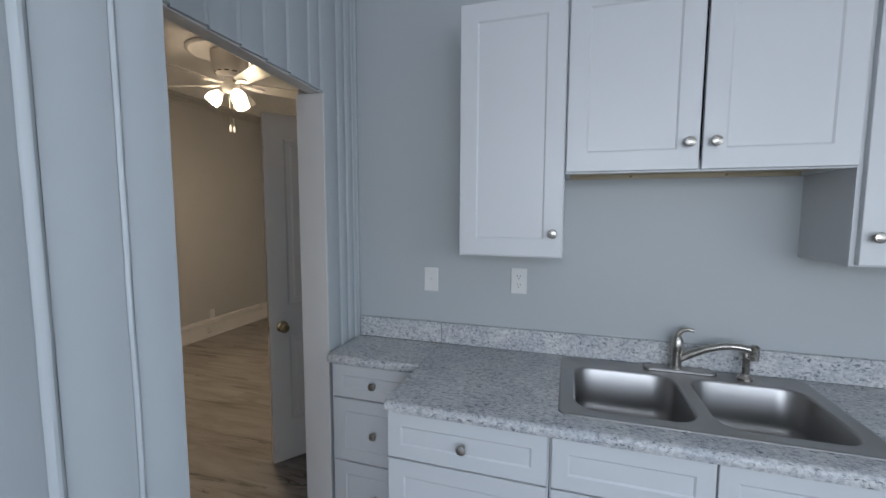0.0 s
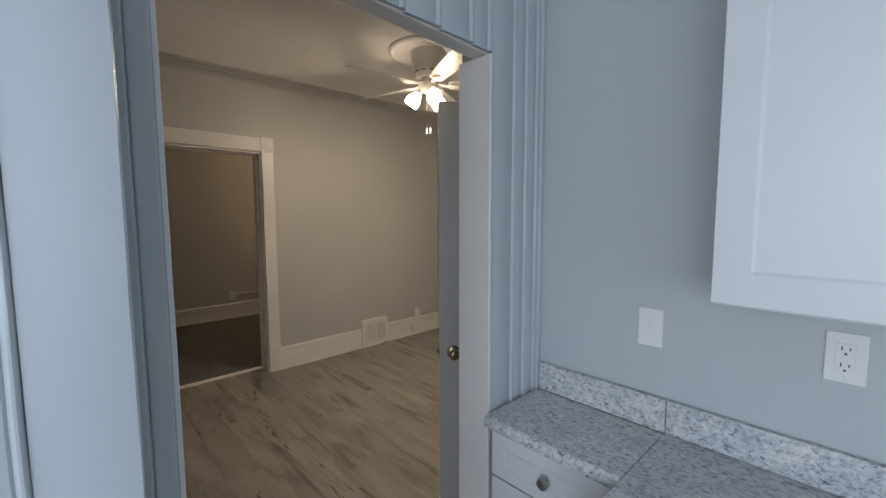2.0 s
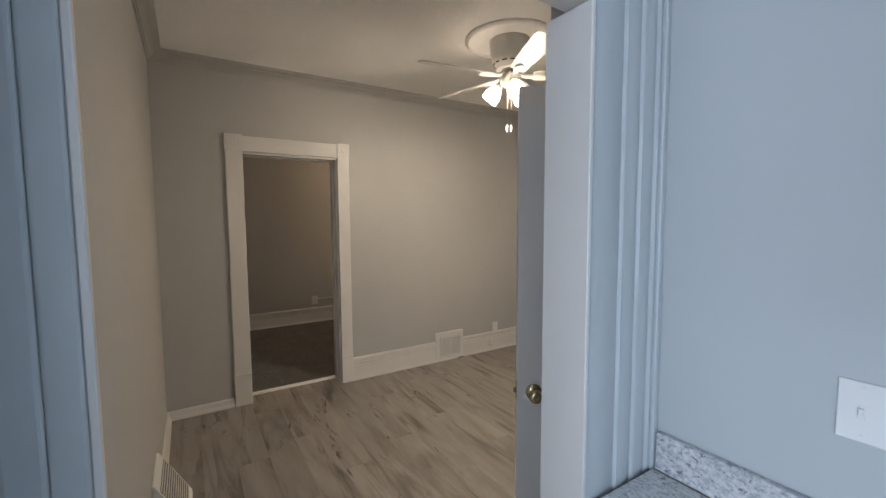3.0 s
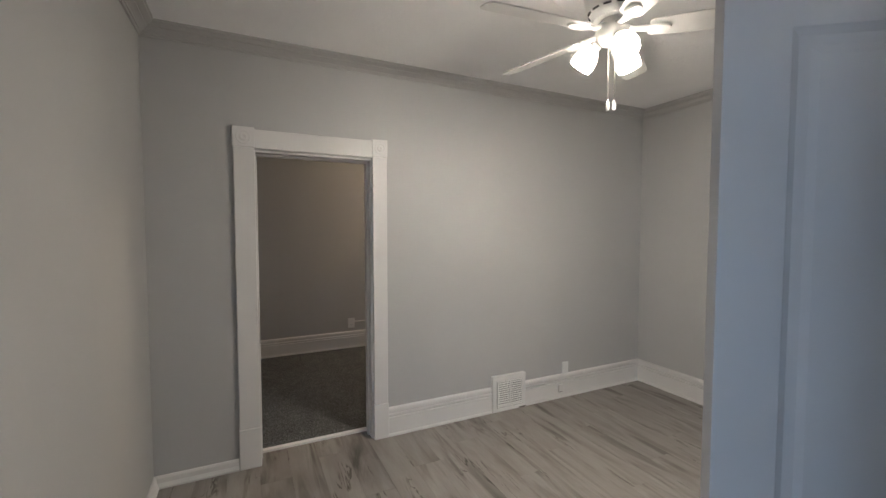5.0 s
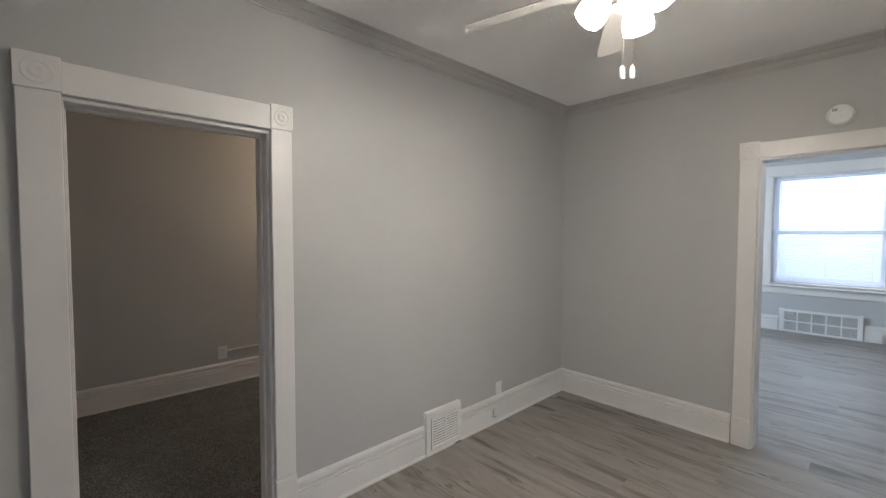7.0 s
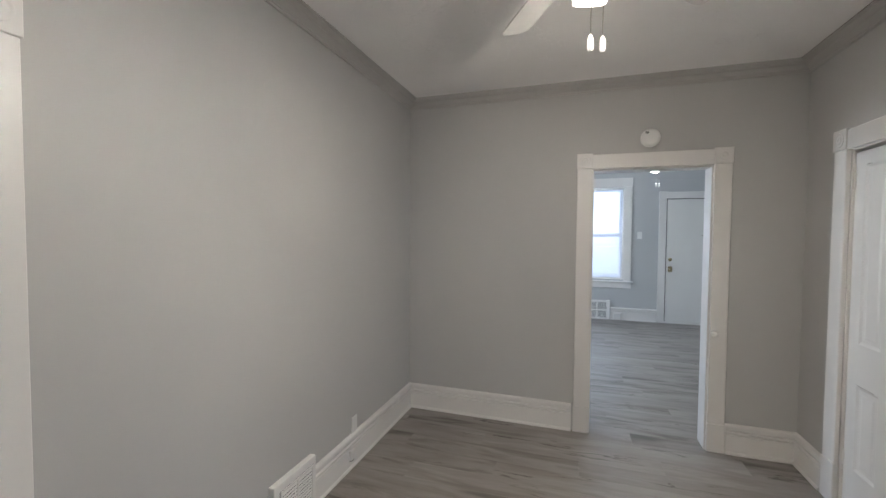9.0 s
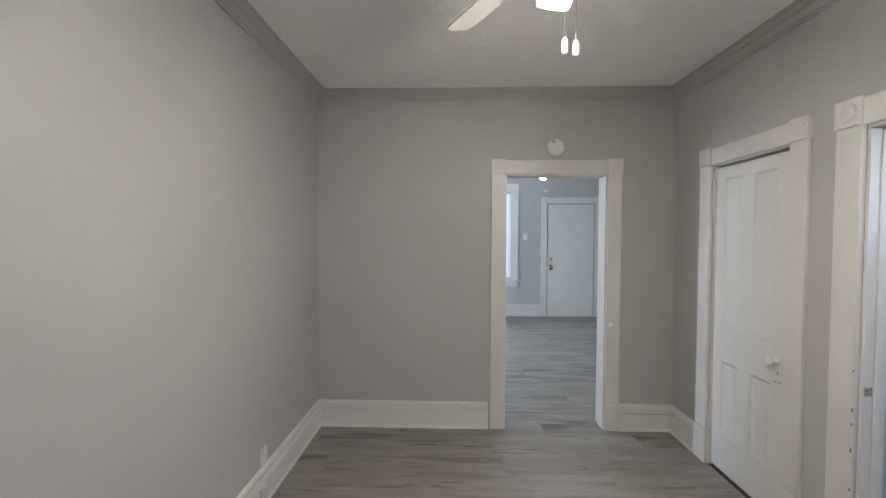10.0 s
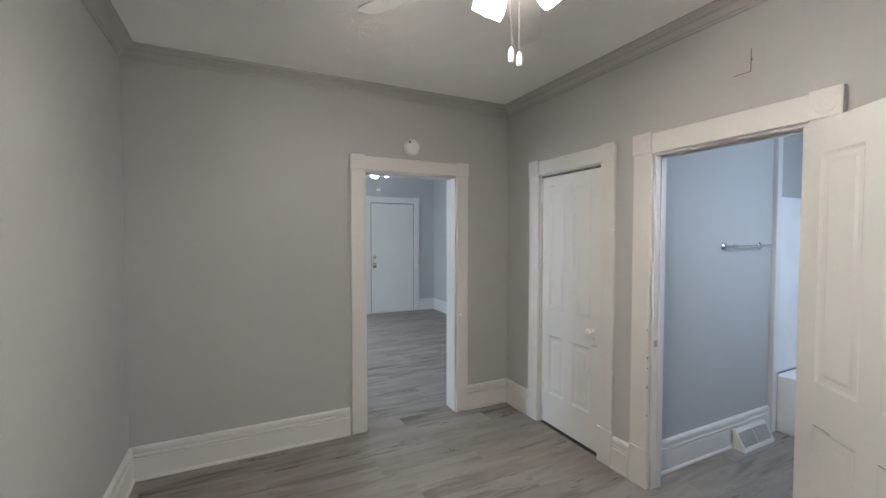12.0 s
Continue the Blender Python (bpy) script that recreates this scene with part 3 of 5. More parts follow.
def round_knob(parent, x, y, z, sign, mat, label, keyed=True):
    m = Matrix.Rotation(radians(90 if sign < 0 else -90), 4, "X")
    bm = bmesh.new()
    lathe(bm, [(0.033, 0), (0.033, 0.003), (0.028, 0.008), (0.016, 0.011), (0.011, 0.013)], (x, y, z), "z", 28, m)
    kn = part("knob_rose", bm, mat, parent, label, True)
    bm = bmesh.new()
    lathe(bm, [(0.011, 0.008), (0.011, 0.022), (0.018, 0.028), (0.0265, 0.040), (0.0275, 0.050), (0.023, 0.060), (0.016, 0.064), (0.009, 0.064), (0.007, 0.061), (0.001, 0.061)], (x, y, z), "z", 28, m)
    part("knob", bm, mat, parent, label, True)
    return kn


def open_door():
    # hinge line (-0.99, 2.60); the leaf swings out into the dining room
    ang = math.degrees(math.atan2(2.006 - 2.600, -1.422 + 0.995))
    t = thing("panel_door", pose(-0.995, 2.600, 0.012, 0, 0, ang), "white four-panel door with brass knob, standing open at the bathroom doorway", "door")
    w, h = 0.733, 2.0
    panel_leaf(t, w, h, 0.035, [(0.105, 0.322, 0.93, 1.87), (0.412, 0.628, 0.93, 1.87), (0.105, 0.322, 0.24, 0.75), (0.412, 0.628, 0.24, 0.75)], M_DOOR, cracks=[(0.414, 0.626, 0.7515), (0.110, 0.20, 0.7515), (0.415, 0.60, 1.872)])
    for s, y in ((-1, 0.0), (1, 0.035)):
        round_knob(t, w - 0.068, y, 0.807, s, M_BRASS, "aged brass round knob")
    bm = bmesh.new()
    box(bm, w, w + 0.0015, 0.006, 0.029, 0.767, 0.847, 0.0005)
    part("latch_plate", bm, M_BRASS, t)
    bm = bmesh.new()
    box(bm, w, w + 0.012, 0.011, 0.024, 0.797, 0.817, 0.002)
    part("latch_bolt", bm, M_BRASS, t)
    for z in (0.2, 1.72):
        hinge(t, 0.004, 0.038, z)
    return t


def closet_door():
    t = thing("panel_door", at_wall(-0.952, 4.349, 0.018, -90), "closed white four-panel closet door with porcelain knob and chipped lock plate", "door")
    w, h = 0.618, 1.997
    panel_leaf(t, w, h, 0.035, [(0.085, 0.255, 0.95, 1.92), (0.345, 0.52, 0.93, 1.92), (0.085, 0.255, 0.25, 0.72), (0.345, 0.52, 0.25, 0.72)], M_DOOR, cracks=[(0.088, 0.225, 0.722), (0.347, 0.518, 0.722), (0.09, 0.13, 1.9215)])
    m = Matrix.Rotation(radians(90), 4, "X")
    bm = bmesh.new()
    lathe(bm, [(0.018, 0), (0.018, 0.004), (0.009, 0.006), (0.008, 0.03), (0.017, 0.036), (0.0245, 0.048), (0.025, 0.056), (0.018, 0.066), (0.001, 0.069)], (w - 0.065, 0, 0.86), "z", 28, m)
    part("knob", bm, M_PORCELAIN, t, "white porcelain knob", True)
    bm = bmesh.new()
    box(bm, w - 0.093, w - 0.028, -0.0015, 0, 0.74, 0.93, 0.0007)
    part("lock_plate", bm, M_TRIM, t, "painted-over lock plate")
    bm = bmesh.new()
    for k in range(3):
        box(bm, w - 0.09 + k * 0.02, w - 0.075 + k * 0.02, -0.0022, -0.0014, 0.742 + 0.004 * k, 0.746 + 0.004 * k)
    box(bm, w - 0.064, w - 0.058, -0.0022, -0.0014, 0.79, 0.805)
    part("chipped_paint", bm, M_PUTTY, t)
    for z in (0.24, 1.80):
        hinge(t, -0.004, -0.004, z)
    return t


def front_door():
    # plain slab entrance door with its own trim in the living room
    x0, x1, z0, z1 = -0.965, -0.105, 0.075, 2.165
    t = tagged(new("casing_entrance"), kind="structure")
    t.empty_display_size = 0.05
    for nm, a in (("casing_side", (x0 - 0.125, x0 - 0.012, LN - 0.024, LN, 0.05, z1 + 0.012)), ("casing_side", (x1 + 0.012, x1 + 0.125, LN - 0.024, LN, 0.05, z1 + 0.012)),
                  ("casing_head", (x0 - 0.122, x1 + 0.122, LN - 0.024, LN, z1 + 0.013, z1 + 0.125)), ("threshold", (x0 - 0.01, x1 + 0.01, LN - 0.04, LN, 0.05, 0.072))):
        part(nm, box(bmesh.new(), *a, 0.003), M_TRIM, t)
    for u in (x0 - 0.128, x1 + 0.01):
        part("corner_block", box(bmesh.new(), u, u + 0.118, LN - 0.030, LN, z1 + 0.012, z1 + 0.135, 0.003), M_TRIM, t)
    d = thing("entrance_door", pose(x0, LN - 0.012, z0, 0, 0, 0), "closed plain white entrance door with a brass handle and deadbolt", "door")
    w, h = x1 - x0, z1 - z0
    part("leaf", box(bmesh.new(), 0, w, 0, 0.010, 0, h, 0.002), M_DOOR, d)
    part("gap", box(bmesh.new(), -0.011, w + 0.011, 0.0105, 0.0115, 0, h + 0.011), M_DARK, d)
    m = Matrix.Rotation(radians(90), 4, "X")
    bm = bmesh.new()
    lathe(bm, [(0.030, 0), (0.030, 0.006), (0.022, 0.012), (0.010, 0.016), (0.001, 0.016)], (0.06, 0, 1.065), "z", 24, m)
    part("deadbolt", bm, M_BRASS, d, smooth=True)
    part("handle_plate", box(bmesh.new(), 0.03, 0.095, -0.006, 0, 0.85, 0.95, 0.003), M_BRASS, d)
    round_knob(d, 0.062, -0.006, 0.90, -1, M_BRASS, "brass knob")
    for z in (0.25, 1.05, 1.82):
        part("hinge", box(bmesh.new(), w - 0.004, w + 0.010, -0.006, 0.0, z, z + 0.09, 0.001), M_NICKEL, d)
    bm = bmesh.new()
    lathe(bm, [(0.007, 0), (0.007, 0.003), (0.001, 0.004)], (w / 2 + 0.1, 0, 1.48), "z", 12, m)
    part("peephole", bm, M_BRASS, d)


open_door()
closet_door()
front_door()


# ---- ceiling fans ----
def ceiling_fan(m, shade_mat, bulb_mat, label, turn0, medallion=True):
    t = thing("ceiling_fan", m, label, "ceiling fan", "ceiling fans")
    S = lambda name, prof, mat, steps=40, lab="": part(name, lathe(bmesh.new(), prof, steps=steps), mat, t, lab, True)
    if medallion:
        S("medallion", [(0.30, 0.0), (0.302, -0.012), (0.292, -0.022), (0.278, -0.024), (0.268, -0.016), (0.255, -0.012), (0.16, -0.010), (0.001, -0.010)], M_CEIL, 64)
    S("canopy", [(0.135, -0.010), (0.137, -0.02), (0.130, -0.09), (0.120, -0.13), (0.119, -0.132), (0.001, -0.132)], M_FANWHITE)
    S("motor_housing", [(0.122, -0.133), (0.118, -0.15), (0.098, -0.172), (0.092, -0.19), (0.085, -0.196), (0.001, -0.197)], M_FANWHITE)
    bm = bmesh.new()
    for k in range(12):
        a = 2 * math.pi * k / 12
        c = Vector((math.cos(a), math.sin(a), 0)) * 0.1085
        s = Vector((-math.sin(a), math.cos(a), 0)) * 0.017
        o = Vector((math.cos(a), math.sin(a), -0.65)).normalized() * 0.0035
        q = [c - s + Vector((0, 0, -0.158)) + o, c + s + Vector((0, 0, -0.158)) + o, c * 0.965 + s + Vector((0, 0, -0.166)) + o, c * 0.965 - s + Vector((0, 0, -0.166)) + o]
        r = [v - o * 1.5 for v in q]
        qa, ra = [bm.verts.new(v) for v in q], [bm.verts.new(v) for v in r]
        bm.faces.new(qa)
        bm.faces.new(ra[::-1])
        for i in range(4):
            j = (i + 1) % 4
            bm.faces.new((qa[i], qa[j], ra[j], ra[i]))
    part("motor_vents", bm, M_DARK, t)
    S("switch_housing", [(0.070, -0.2205), (0.074, -0.232), (0.072, -0.262), (0.062, -0.283), (0.036, -0.298), (0.012, -0.304), (0.001, -0.304)], M_FANWHITE)
    S("flywheel", [(0.052, -0.1975), (0.056, -0.20), (0.056, -0.230), (0.05, -0.232), (0.001, -0.232)], M_FANWHITE)
    for k in range(5):
        a = radians(turn0 + 72 * k)
        mm = Matrix.Rotation(a, 4, "Z")
        # blade iron with an oval pad
        bm = bmesh.new()
        tube(bm, [(0.055, 0, -0.215), (0.09, 0, -0.232), (0.125, 0, -0.236), (0.155, 0, -0.236)], [0.012, 0.011, 0.013, 0.016], 10)
        for v in bm.verts:
            v.co.y *= 1.4
        arm_bm = bm
        steps = 28
        top, bot = [], []
        for i in range(steps):
            th = 2 * math.pi * i / steps
            top.append(arm_bm.verts.new((0.195 + 0.055 * math.cos(th), 0.036 * math.sin(th), -0.2385)))
            bot.append(arm_bm.verts.new((0.195 + 0.048 * math.cos(th), 0.029 * math.sin(th), -0.2475)))
        for i in range(steps):
            j = (i + 1) % steps
            arm_bm.faces.new((top[i], top[j], bot[j], bot[i]))
        arm_bm.faces.new(bot)
        arm_bm.faces.new(top[::-1])
        part("blade_iron", arm_bm, M_FANWHITE, t, smooth=True, m=mm)
        # pitched blade
        bm = bmesh.new()
        outline = []
        for x, w in ((0.155, 0.040), (0.17, 0.050), (0.30, 0.059), (0.45, 0.064), (0.60, 0.066), (0.635, 0.063), (0.652, 0.055), (0.661, 0.042), (0.664, 0.020)):
            outline.append((x, w))
        pts = [(x, w) for x, w in outline] + [(x, -w) for x, w in outline[::-1]]
        up = [bm.verts.new((x, y, -0.2315)) for x, y in pts]
        lo = [bm.verts.new((x, y, -0.2375)) for x, y in pts]
        bm.faces.new(up[::-1])
        bm.faces.new(lo)
        for i in range(len(pts)):
            j = (i + 1) % len(pts)
            bm.faces.new((up[i], up[j], lo[j], lo[i]))
        tilt = Matrix.Translation((0, 0, -0.2345)) @ Matrix.Rotation(radians(-15), 4, "X") @ Matrix.Translation((0, 0, 0.2345))
        bmesh.ops.transform(bm, matrix=tilt, verts=bm.verts)
        part("blade", bm, M_FANWHITE, t, m=mm)
    for a0 in (218, 338, 98):
        a = radians(a0)
        mm = Matrix.Rotation(a, 4, "Z") @ Matrix.Translation((0.060, 0, -0.270)) @ Matrix.Rotation(radians(142), 4, "Y")
        part("shade_fitter", lathe(bmesh.new(), [(0.012, -0.01), (0.014, 0.01), (0.027, 0.018), (0.029, 0.034), (0.001, 0.035)], steps=24), M_FANWHITE, t, smooth=True, m=mm)
        part("shade", lathe(bmesh.new(), [(0.026, 0.036), (0.030, 0.042), (0.046, 0.066), (0.055, 0.092), (0.057, 0.112), (0.053, 0.137), (0.050, 0.137), (0.054, 0.112), (0.040, 0.070), (0.001, 0.060)], steps=32), shade_mat, t, "lit frosted glass bell shade", True, m=mm)
        part("bulb", lathe(bmesh.new(), [(0.012, 0.062), (0.016, 0.075), (0.030, 0.100), (0.033, 0.115), (0.028, 0.130), (0.016, 0.139), (0.001, 0.141)], steps=20), bulb_mat, t, "lit bulb", True, m=mm)
    for dx, dy, n in ((-0.017, -0.004, 0), (0.017, 0.000, 1)):
        bm = bmesh.new()
        z = -0.30
        tube(bm, [(dx, dy, -0.296), (dx, dy, -0.56 - 0.006 * n)], 0.0010, 6)
        for i in range(40):
            zz = -0.30 - i * 0.0065
            lathe(bm, [(0.0008, zz - 0.0024), (0.0024, zz - 0.0010), (0.0024, zz + 0.0010), (0.0008, zz + 0.0024)], (dx, dy, 0), steps=6)
        ch = part("pull_chain", bm, M_NICKEL, t)
        bm = bmesh.new()
        z = -0.56 - 0.006 * n
        lathe(bm, [(0.003, z), (0.0065, z - 0.004), (0.0088, z - 0.013), (0.0092, z - 0.036), (0.0072, z - 0.046), (0.003, z - 0.048)], (dx, dy, 0), steps=14)
        part("pull_fob", bm, M_PORCELAIN, ch, smooth=True)
    for ob in t.children:
        if ob.name.split(".")[0] in ("blade", "blade_iron", "shade", "shade_fitter", "bulb", "switch_housing"):
            ob.matrix_basis = Matrix.Translation((0, 0, -0.012)) @ ob.matrix_basis
    return t


ceiling_fan(pose(-2.372, 2.790, CEIL), M_SHADE, M_BULB, "white five-blade ceiling fan with lit frosted shades on a medallion", -95.5)
ceiling_fan(pose(-1.48, 7.15, 2.765), M_SHADE2, M_SHADE2, "white five-blade ceiling fan with lit shades in the front room", -60, False)


# ---- plates, vents, smoke detector ----
simple_grey = simple("shadowed_grille", (0.16, 0.16, 0.16), 0.7)
def wall_plate(m, w, h, kind, label):
    t = thing("outlet" if kind == "outlet" else ("switch_plate" if kind == "switch" else "blank_plate"), m, label, "wall plate")
    part("plate", box(bmesh.new(), -w / 2, w / 2, -0.006, 0, -h / 2, h / 2, 0.0025, 2), M_PLASTIC, t)
    if kind == "outlet":
        bm = bmesh.new()
        box(bm, -w * 0.24, w * 0.24, -0.0078, -0.006, -h * 0.30, h * 0.30, 0.001)
        part("socket_face", bm, M_PLASTIC, t)
        for zc in (-h * 0.165, h * 0.165):
            for dx, hh in ((-0.0065, 0.0045), (0.0065, 0.0036)):
                part("slot", box(bmesh.new(), dx - 0.0011, dx + 0.0011, -0.0086, -0.0076, zc - hh + 0.003, zc + hh + 0.003), M_DARK, t)
            part("ground_hole", box(bmesh.new(), -0.0022, 0.0022, -0.0086, -0.0076, zc - 0.011, zc - 0.0065), M_DARK, t)
    if kind == "switch":
        part("toggle_surround", box(bmesh.new(), -0.0055, 0.0055, -0.0072, -0.006, -0.0125, 0.0125, 0.0005), M_PLASTIC, t)
        part("toggle", box(bmesh.new(), -0.0036, 0.0036, -0.015, -0.007, -0.002, 0.009, 0.001), M_PLASTIC, t)
    for z in (-h * 0.40, h * 0.40):
        part("screw", lathe(bmesh.new(), [(0.003, 0), (0.0028, 0.0012), (0.001, 0.0014)], (0, -0.006, z), "z", 10, Matrix.Rotation(radians(90), 4, "X")), M_PLASTIC, t)
    return t


wall_plate(at_wall(-0.400, KN, 1.166, 0), 0.068, 0.110, "switch", "white toggle switch plate on the grey kitchen wall above the worktop")
wall_plate(at_wall(0.003, KN, 1.180, 0), 0.068, 0.112, "outlet", "white double outlet on the kitchen wall under the wall cabinet")
wall_plate(at_wall(WX, 3.862, 0.256, 90), 0.072, 0.122, "blank", "white blank plate just above the baseboard")
wall_plate(at_wall(-1.385, LN, 1.55, 0), 0.075, 0.12, "switch", "white switch plate beside the entrance door")
wall_plate(at_wall(WW, 2.425, 0.330, 90), 0.085, 0.125, "outlet", "off-white surface outlet above the bedroom baseboard")
bm = bmesh.new()
tube(bm, [(0, 0, 0), (0, 1.4, 0.02)], 0.009, 10)
t = thing("wall_conduit", pose(WW + 0.012, 2.47, 0.345), "painted cable conduit running from the outlet along the bedroom wall", "conduit")
part("pipe", bm, M_TRIM, t, smooth=True)


def smoke_detector():
    t = thing("smoke_detector", at_wall(-1.918, NY, 2.268, 0), "round white smoke detector on the wall above the doorway", "smoke detector")
    m = Matrix.Rotation(radians(90), 4, "X")
    part("base", lathe(bmesh.new(), [(0.066, 0), (0.068, 0.004), (0.068, 0.010), (0.064, 0.013), (0.001, 0.013)], steps=40, m=m), M_PLASTIC, t, smooth=True)
    part("cover", lathe(bmesh.new(), [(0.064, 0.0135), (0.064, 0.020), (0.058, 0.029), (0.045, 0.034), (0.001, 0.036)], steps=40, m=m), M_PLASTIC, t, smooth=True)
    bm = bmesh.new()
    for k in range(4):
        box(bm, -0.036 + k * 0.006, -0.033 + k * 0.006, -0.0365, -0.0335, 0.026, 0.044)
    part("sounder_slots", bm, M_DARK, t)
    bm = bmesh.new()
    lathe(bm, [(0.009, 0.034), (0.009, 0.0375), (0.001, 0.038)], (0.018, 0, -0.034), "z", 16, m)
    part("test_button", bm, M_VENT, t)
    bm = bmesh.new()
    lathe(bm, [(0.002, 0.034), (0.002, 0.0372), (0.001, 0.0375)], (0.006, 0, -0.008), "z", 8, m)
    part("indicator", bm, M_DARK, t)


smoke_detector()


def wall_register(name, m, w, h, d, label, columns=2, slats=11, category="wall vent"):
    """A register box standing proud of the wall: local x along the wall, -y to the room."""
    t = thing(name, m, label, category)
    bm = bmesh.new()
    box(bm, 0, w, -d, 0, 0, h, 0.004, 2)
    part("housing", bm, M_VENT, t)
    fx0, fx1, fz0, fz1 = w * 0.13, w * 0.92, h * 0.13, h * 0.86
    bm = bmesh.new()
    for a in ((fx0, fx1, fz1 - 0.012, fz1), (fx0, fx1, fz0, fz0 + 0.012), (fx0, fx0 + 0.014, fz0 + 0.012, fz1 - 0.012), (fx1 - 0.014, fx1, fz0 + 0.012, fz1 - 0.012)):
        box(bm, a[0], a[1], -d - 0.006, -d, a[2], a[3], 0.001)
    part("frame", bm, M_VENT, t)
    part("frame_gap", box(bmesh.new(), fx0 - 0.004, fx1 + 0.002, -d - 0.0008, -d, fz0 - 0.004, fz1 + 0.001), simple_grey, t)
    part("chipped_corner", box(bmesh.new(), w * 0.80, w * 1.005, -d - 0.0007, -d + 0.01, -0.001, 0.011), M_PUTTY, t)
    part("shadow_back", box(bmesh.new(), fx0 + 0.014, fx1 - 0.014, -d - 0.001, -d + 0.001, fz0 + 0.012, fz1 - 0.012), M_DARK, t)
    ix0, ix1 = fx0 + 0.014, fx1 - 0.014
    cw = (ix1 - ix0) / columns
    for c in range(columns):
        if c:
            part("mullion", box(bmesh.new(), ix0 + c * cw - 0.006, ix0 + c * cw + 0.006, -d - 0.0055, -d - 0.001, fz0 + 0.012, fz1 - 0.012), M_VENT, t)
        zz0, zz1 = fz0 + 0.012, fz1 - 0.012
        step = (zz1 - zz0) / slats
        for k in range(slats):
            bm = bmesh.new()
            z = zz0 + (k + 0.5) * step
            a0 = ix0 + c * cw + (0.006 if c else 0.0)
            a1 = ix0 + (c + 1) * cw - (0.006 if c < columns - 1 else 0.0)
            vs = [bm.verts.new(v) for v in ((a0, -d - 0.001, z + step * 0.30), (a1, -d - 0.001, z + step * 0.30), (a1, -d - 0.0052, z - step * 0.18), (a0, -d - 0.0052, z - step * 0.18),
                                            (a0, -d - 0.001, z + step * 0.20), (a1, -d - 0.001, z + step * 0.20), (a1, -d - 0.0052, z - step * 0.34), (a0, -d - 0.0052, z - step * 0.34))]
            for q in ((0, 1, 2, 3), (7, 6, 5, 4), (0, 4, 5, 1), (2, 6, 7, 3), (1, 5, 6, 2), (0, 3, 7, 4)):
                bm.faces.new([vs[i] for i in q])
            part("slat", bm, M_VENT, t)
    return t


wall_register("wall_vent", at_wall(WX, 3.055, 0.0, 90), 0.335, 0.305, 0.036, "white louvred wall register set into the baseboard")
t = thing("phone_jack", at_wall(WX + 0.022, 3.79, 0.062, 90), "small painted jack on the baseboard", "wall plate")
part("body", box(bmesh.new(), -0.028, 0.028, -0.018, 0, 0, 0.064, 0.004, 2), M_TRIM, t)
part("dark_gap", box(bmesh.new(), -0.024, 0.012, -0.017, 0.0, -0.003, 0.0), M_PUTTY, t)


def baseboard_diffuser(m, w, h, d0, d1, label, cross=True):
    """A wedge-shaped floor register: deep at the floor, thin at the top."""
    t = thing("baseboard_register", m, label, "floor vent")
    bm = bmesh.new()
    s = [(0, 0), (-d0, 0), (-d0, h * 0.12), (-d1, h), (0, h)]
    a = [bm.verts.new((0, y, z)) for y, z in s]
    b = [bm.verts.new((w, y, z)) for y, z in s]
    bm.faces.new(a)
    bm.faces.new(b[::-1])
    for i in range(5):
        j = (i + 1) % 5
        bm.faces.new((a[i], a[j], b[j], b[i]))
    part("housing", bm, M_VENT, t)
    slope = math.degrees(math.atan2(h * 0.88, d0 - d1))
    L = math.hypot(h * 0.88, d0 - d1)
    fm = Matrix.Translation((0, -d0, h * 0.12)) @ Matrix.Rotation(radians(slope), 4, "X")
    cells = ((0.04, 0.48), (0.52, 0.96)) if cross else ((0.04, 0.96),)
    for u0, u1 in cells:
        part("opening", box(bmesh.new(), u0 * w, u1 * w, L * 0.12, L * 0.86, 0.0006, 0.0016), simple_grey, t, m=fm)
        for k in range(13):
            y = L * (0.14 + 0.70 * k / 12)
            part("slat", box(bmesh.new(), u0 * w, u1 * w, y - 0.0016, y + 0.0012, 0.0018, 0.0052), M_VENT, t, m=fm)
    return t


baseboard_diffuser(at_wall(0.010, 3.392, 0.0, 0), 0.385, 0.138, 0.088, 0.022, "white sloped floor register against the bathroom baseboard")
baseboard_diffuser(at_wall(-2.42, SY + 0.002, 0.0, 180), 0.33, 0.29, 0.15, 0.008, "white sloped floor register against the south wall", False)

# dim ceiling lamp of the carpeted room
t = thing("ceiling_lamp", pose(-5.35, 3.75, 2.66), "small lit round ceiling lamp in the carpeted room", "ceiling lamp")
part("base", lathe(bmesh.new(), [(0.09, 0), (0.09, -0.02), (0.08, -0.03), (0.001, -0.03)], steps=28), M_FANWHITE, t, smooth=True)
part("globe", lathe(bmesh.new(), [(0.070, -0.031), (0.090, -0.06), (0.085, -0.10), (0.05, -0.13), (0.001, -0.14)], steps=28), glowing("dim_globe", (1.0, 0.70, 0.45), 62.0), t, smooth=True)

# dark strip laid on the floor as the shade under the closet door
setting("door_gap_shade", box(bmesh.new(), -0.966, -0.936, 3.731, 4.349, 0.0, 0.004), M_SUB)

# faint outline of a patched access panel above the bathroom doorway
bm = bmesh.new()
box(bm, EX - 0.0025, EX, 2.823, 2.8262, 2.335, 2.445)
box(bm, EX - 0.0025, EX, 2.8262, 2.90, 2.335, 2.3382)
setting("wall_patch_edge", bm, M_SEAM)
# hairline gap between the crown and the ceiling
setting("crown_gap", box(bmesh.new(), EX - 0.0925, EX - 0.0902, 1.2, NY - 0.09, 2.7078, 2.7099), M_SEAM)
bm = bmesh.new()
lathe(bm, [(0.004, 0), (0.003, -0.004), (0.001, -0.004)], (EX, 2.822, 2.392), "x", 8)
t = part("nail_hole", bm, M_DARK)
tagged(t, "small dark screw in the wall above the bathroom doorway", "screw")


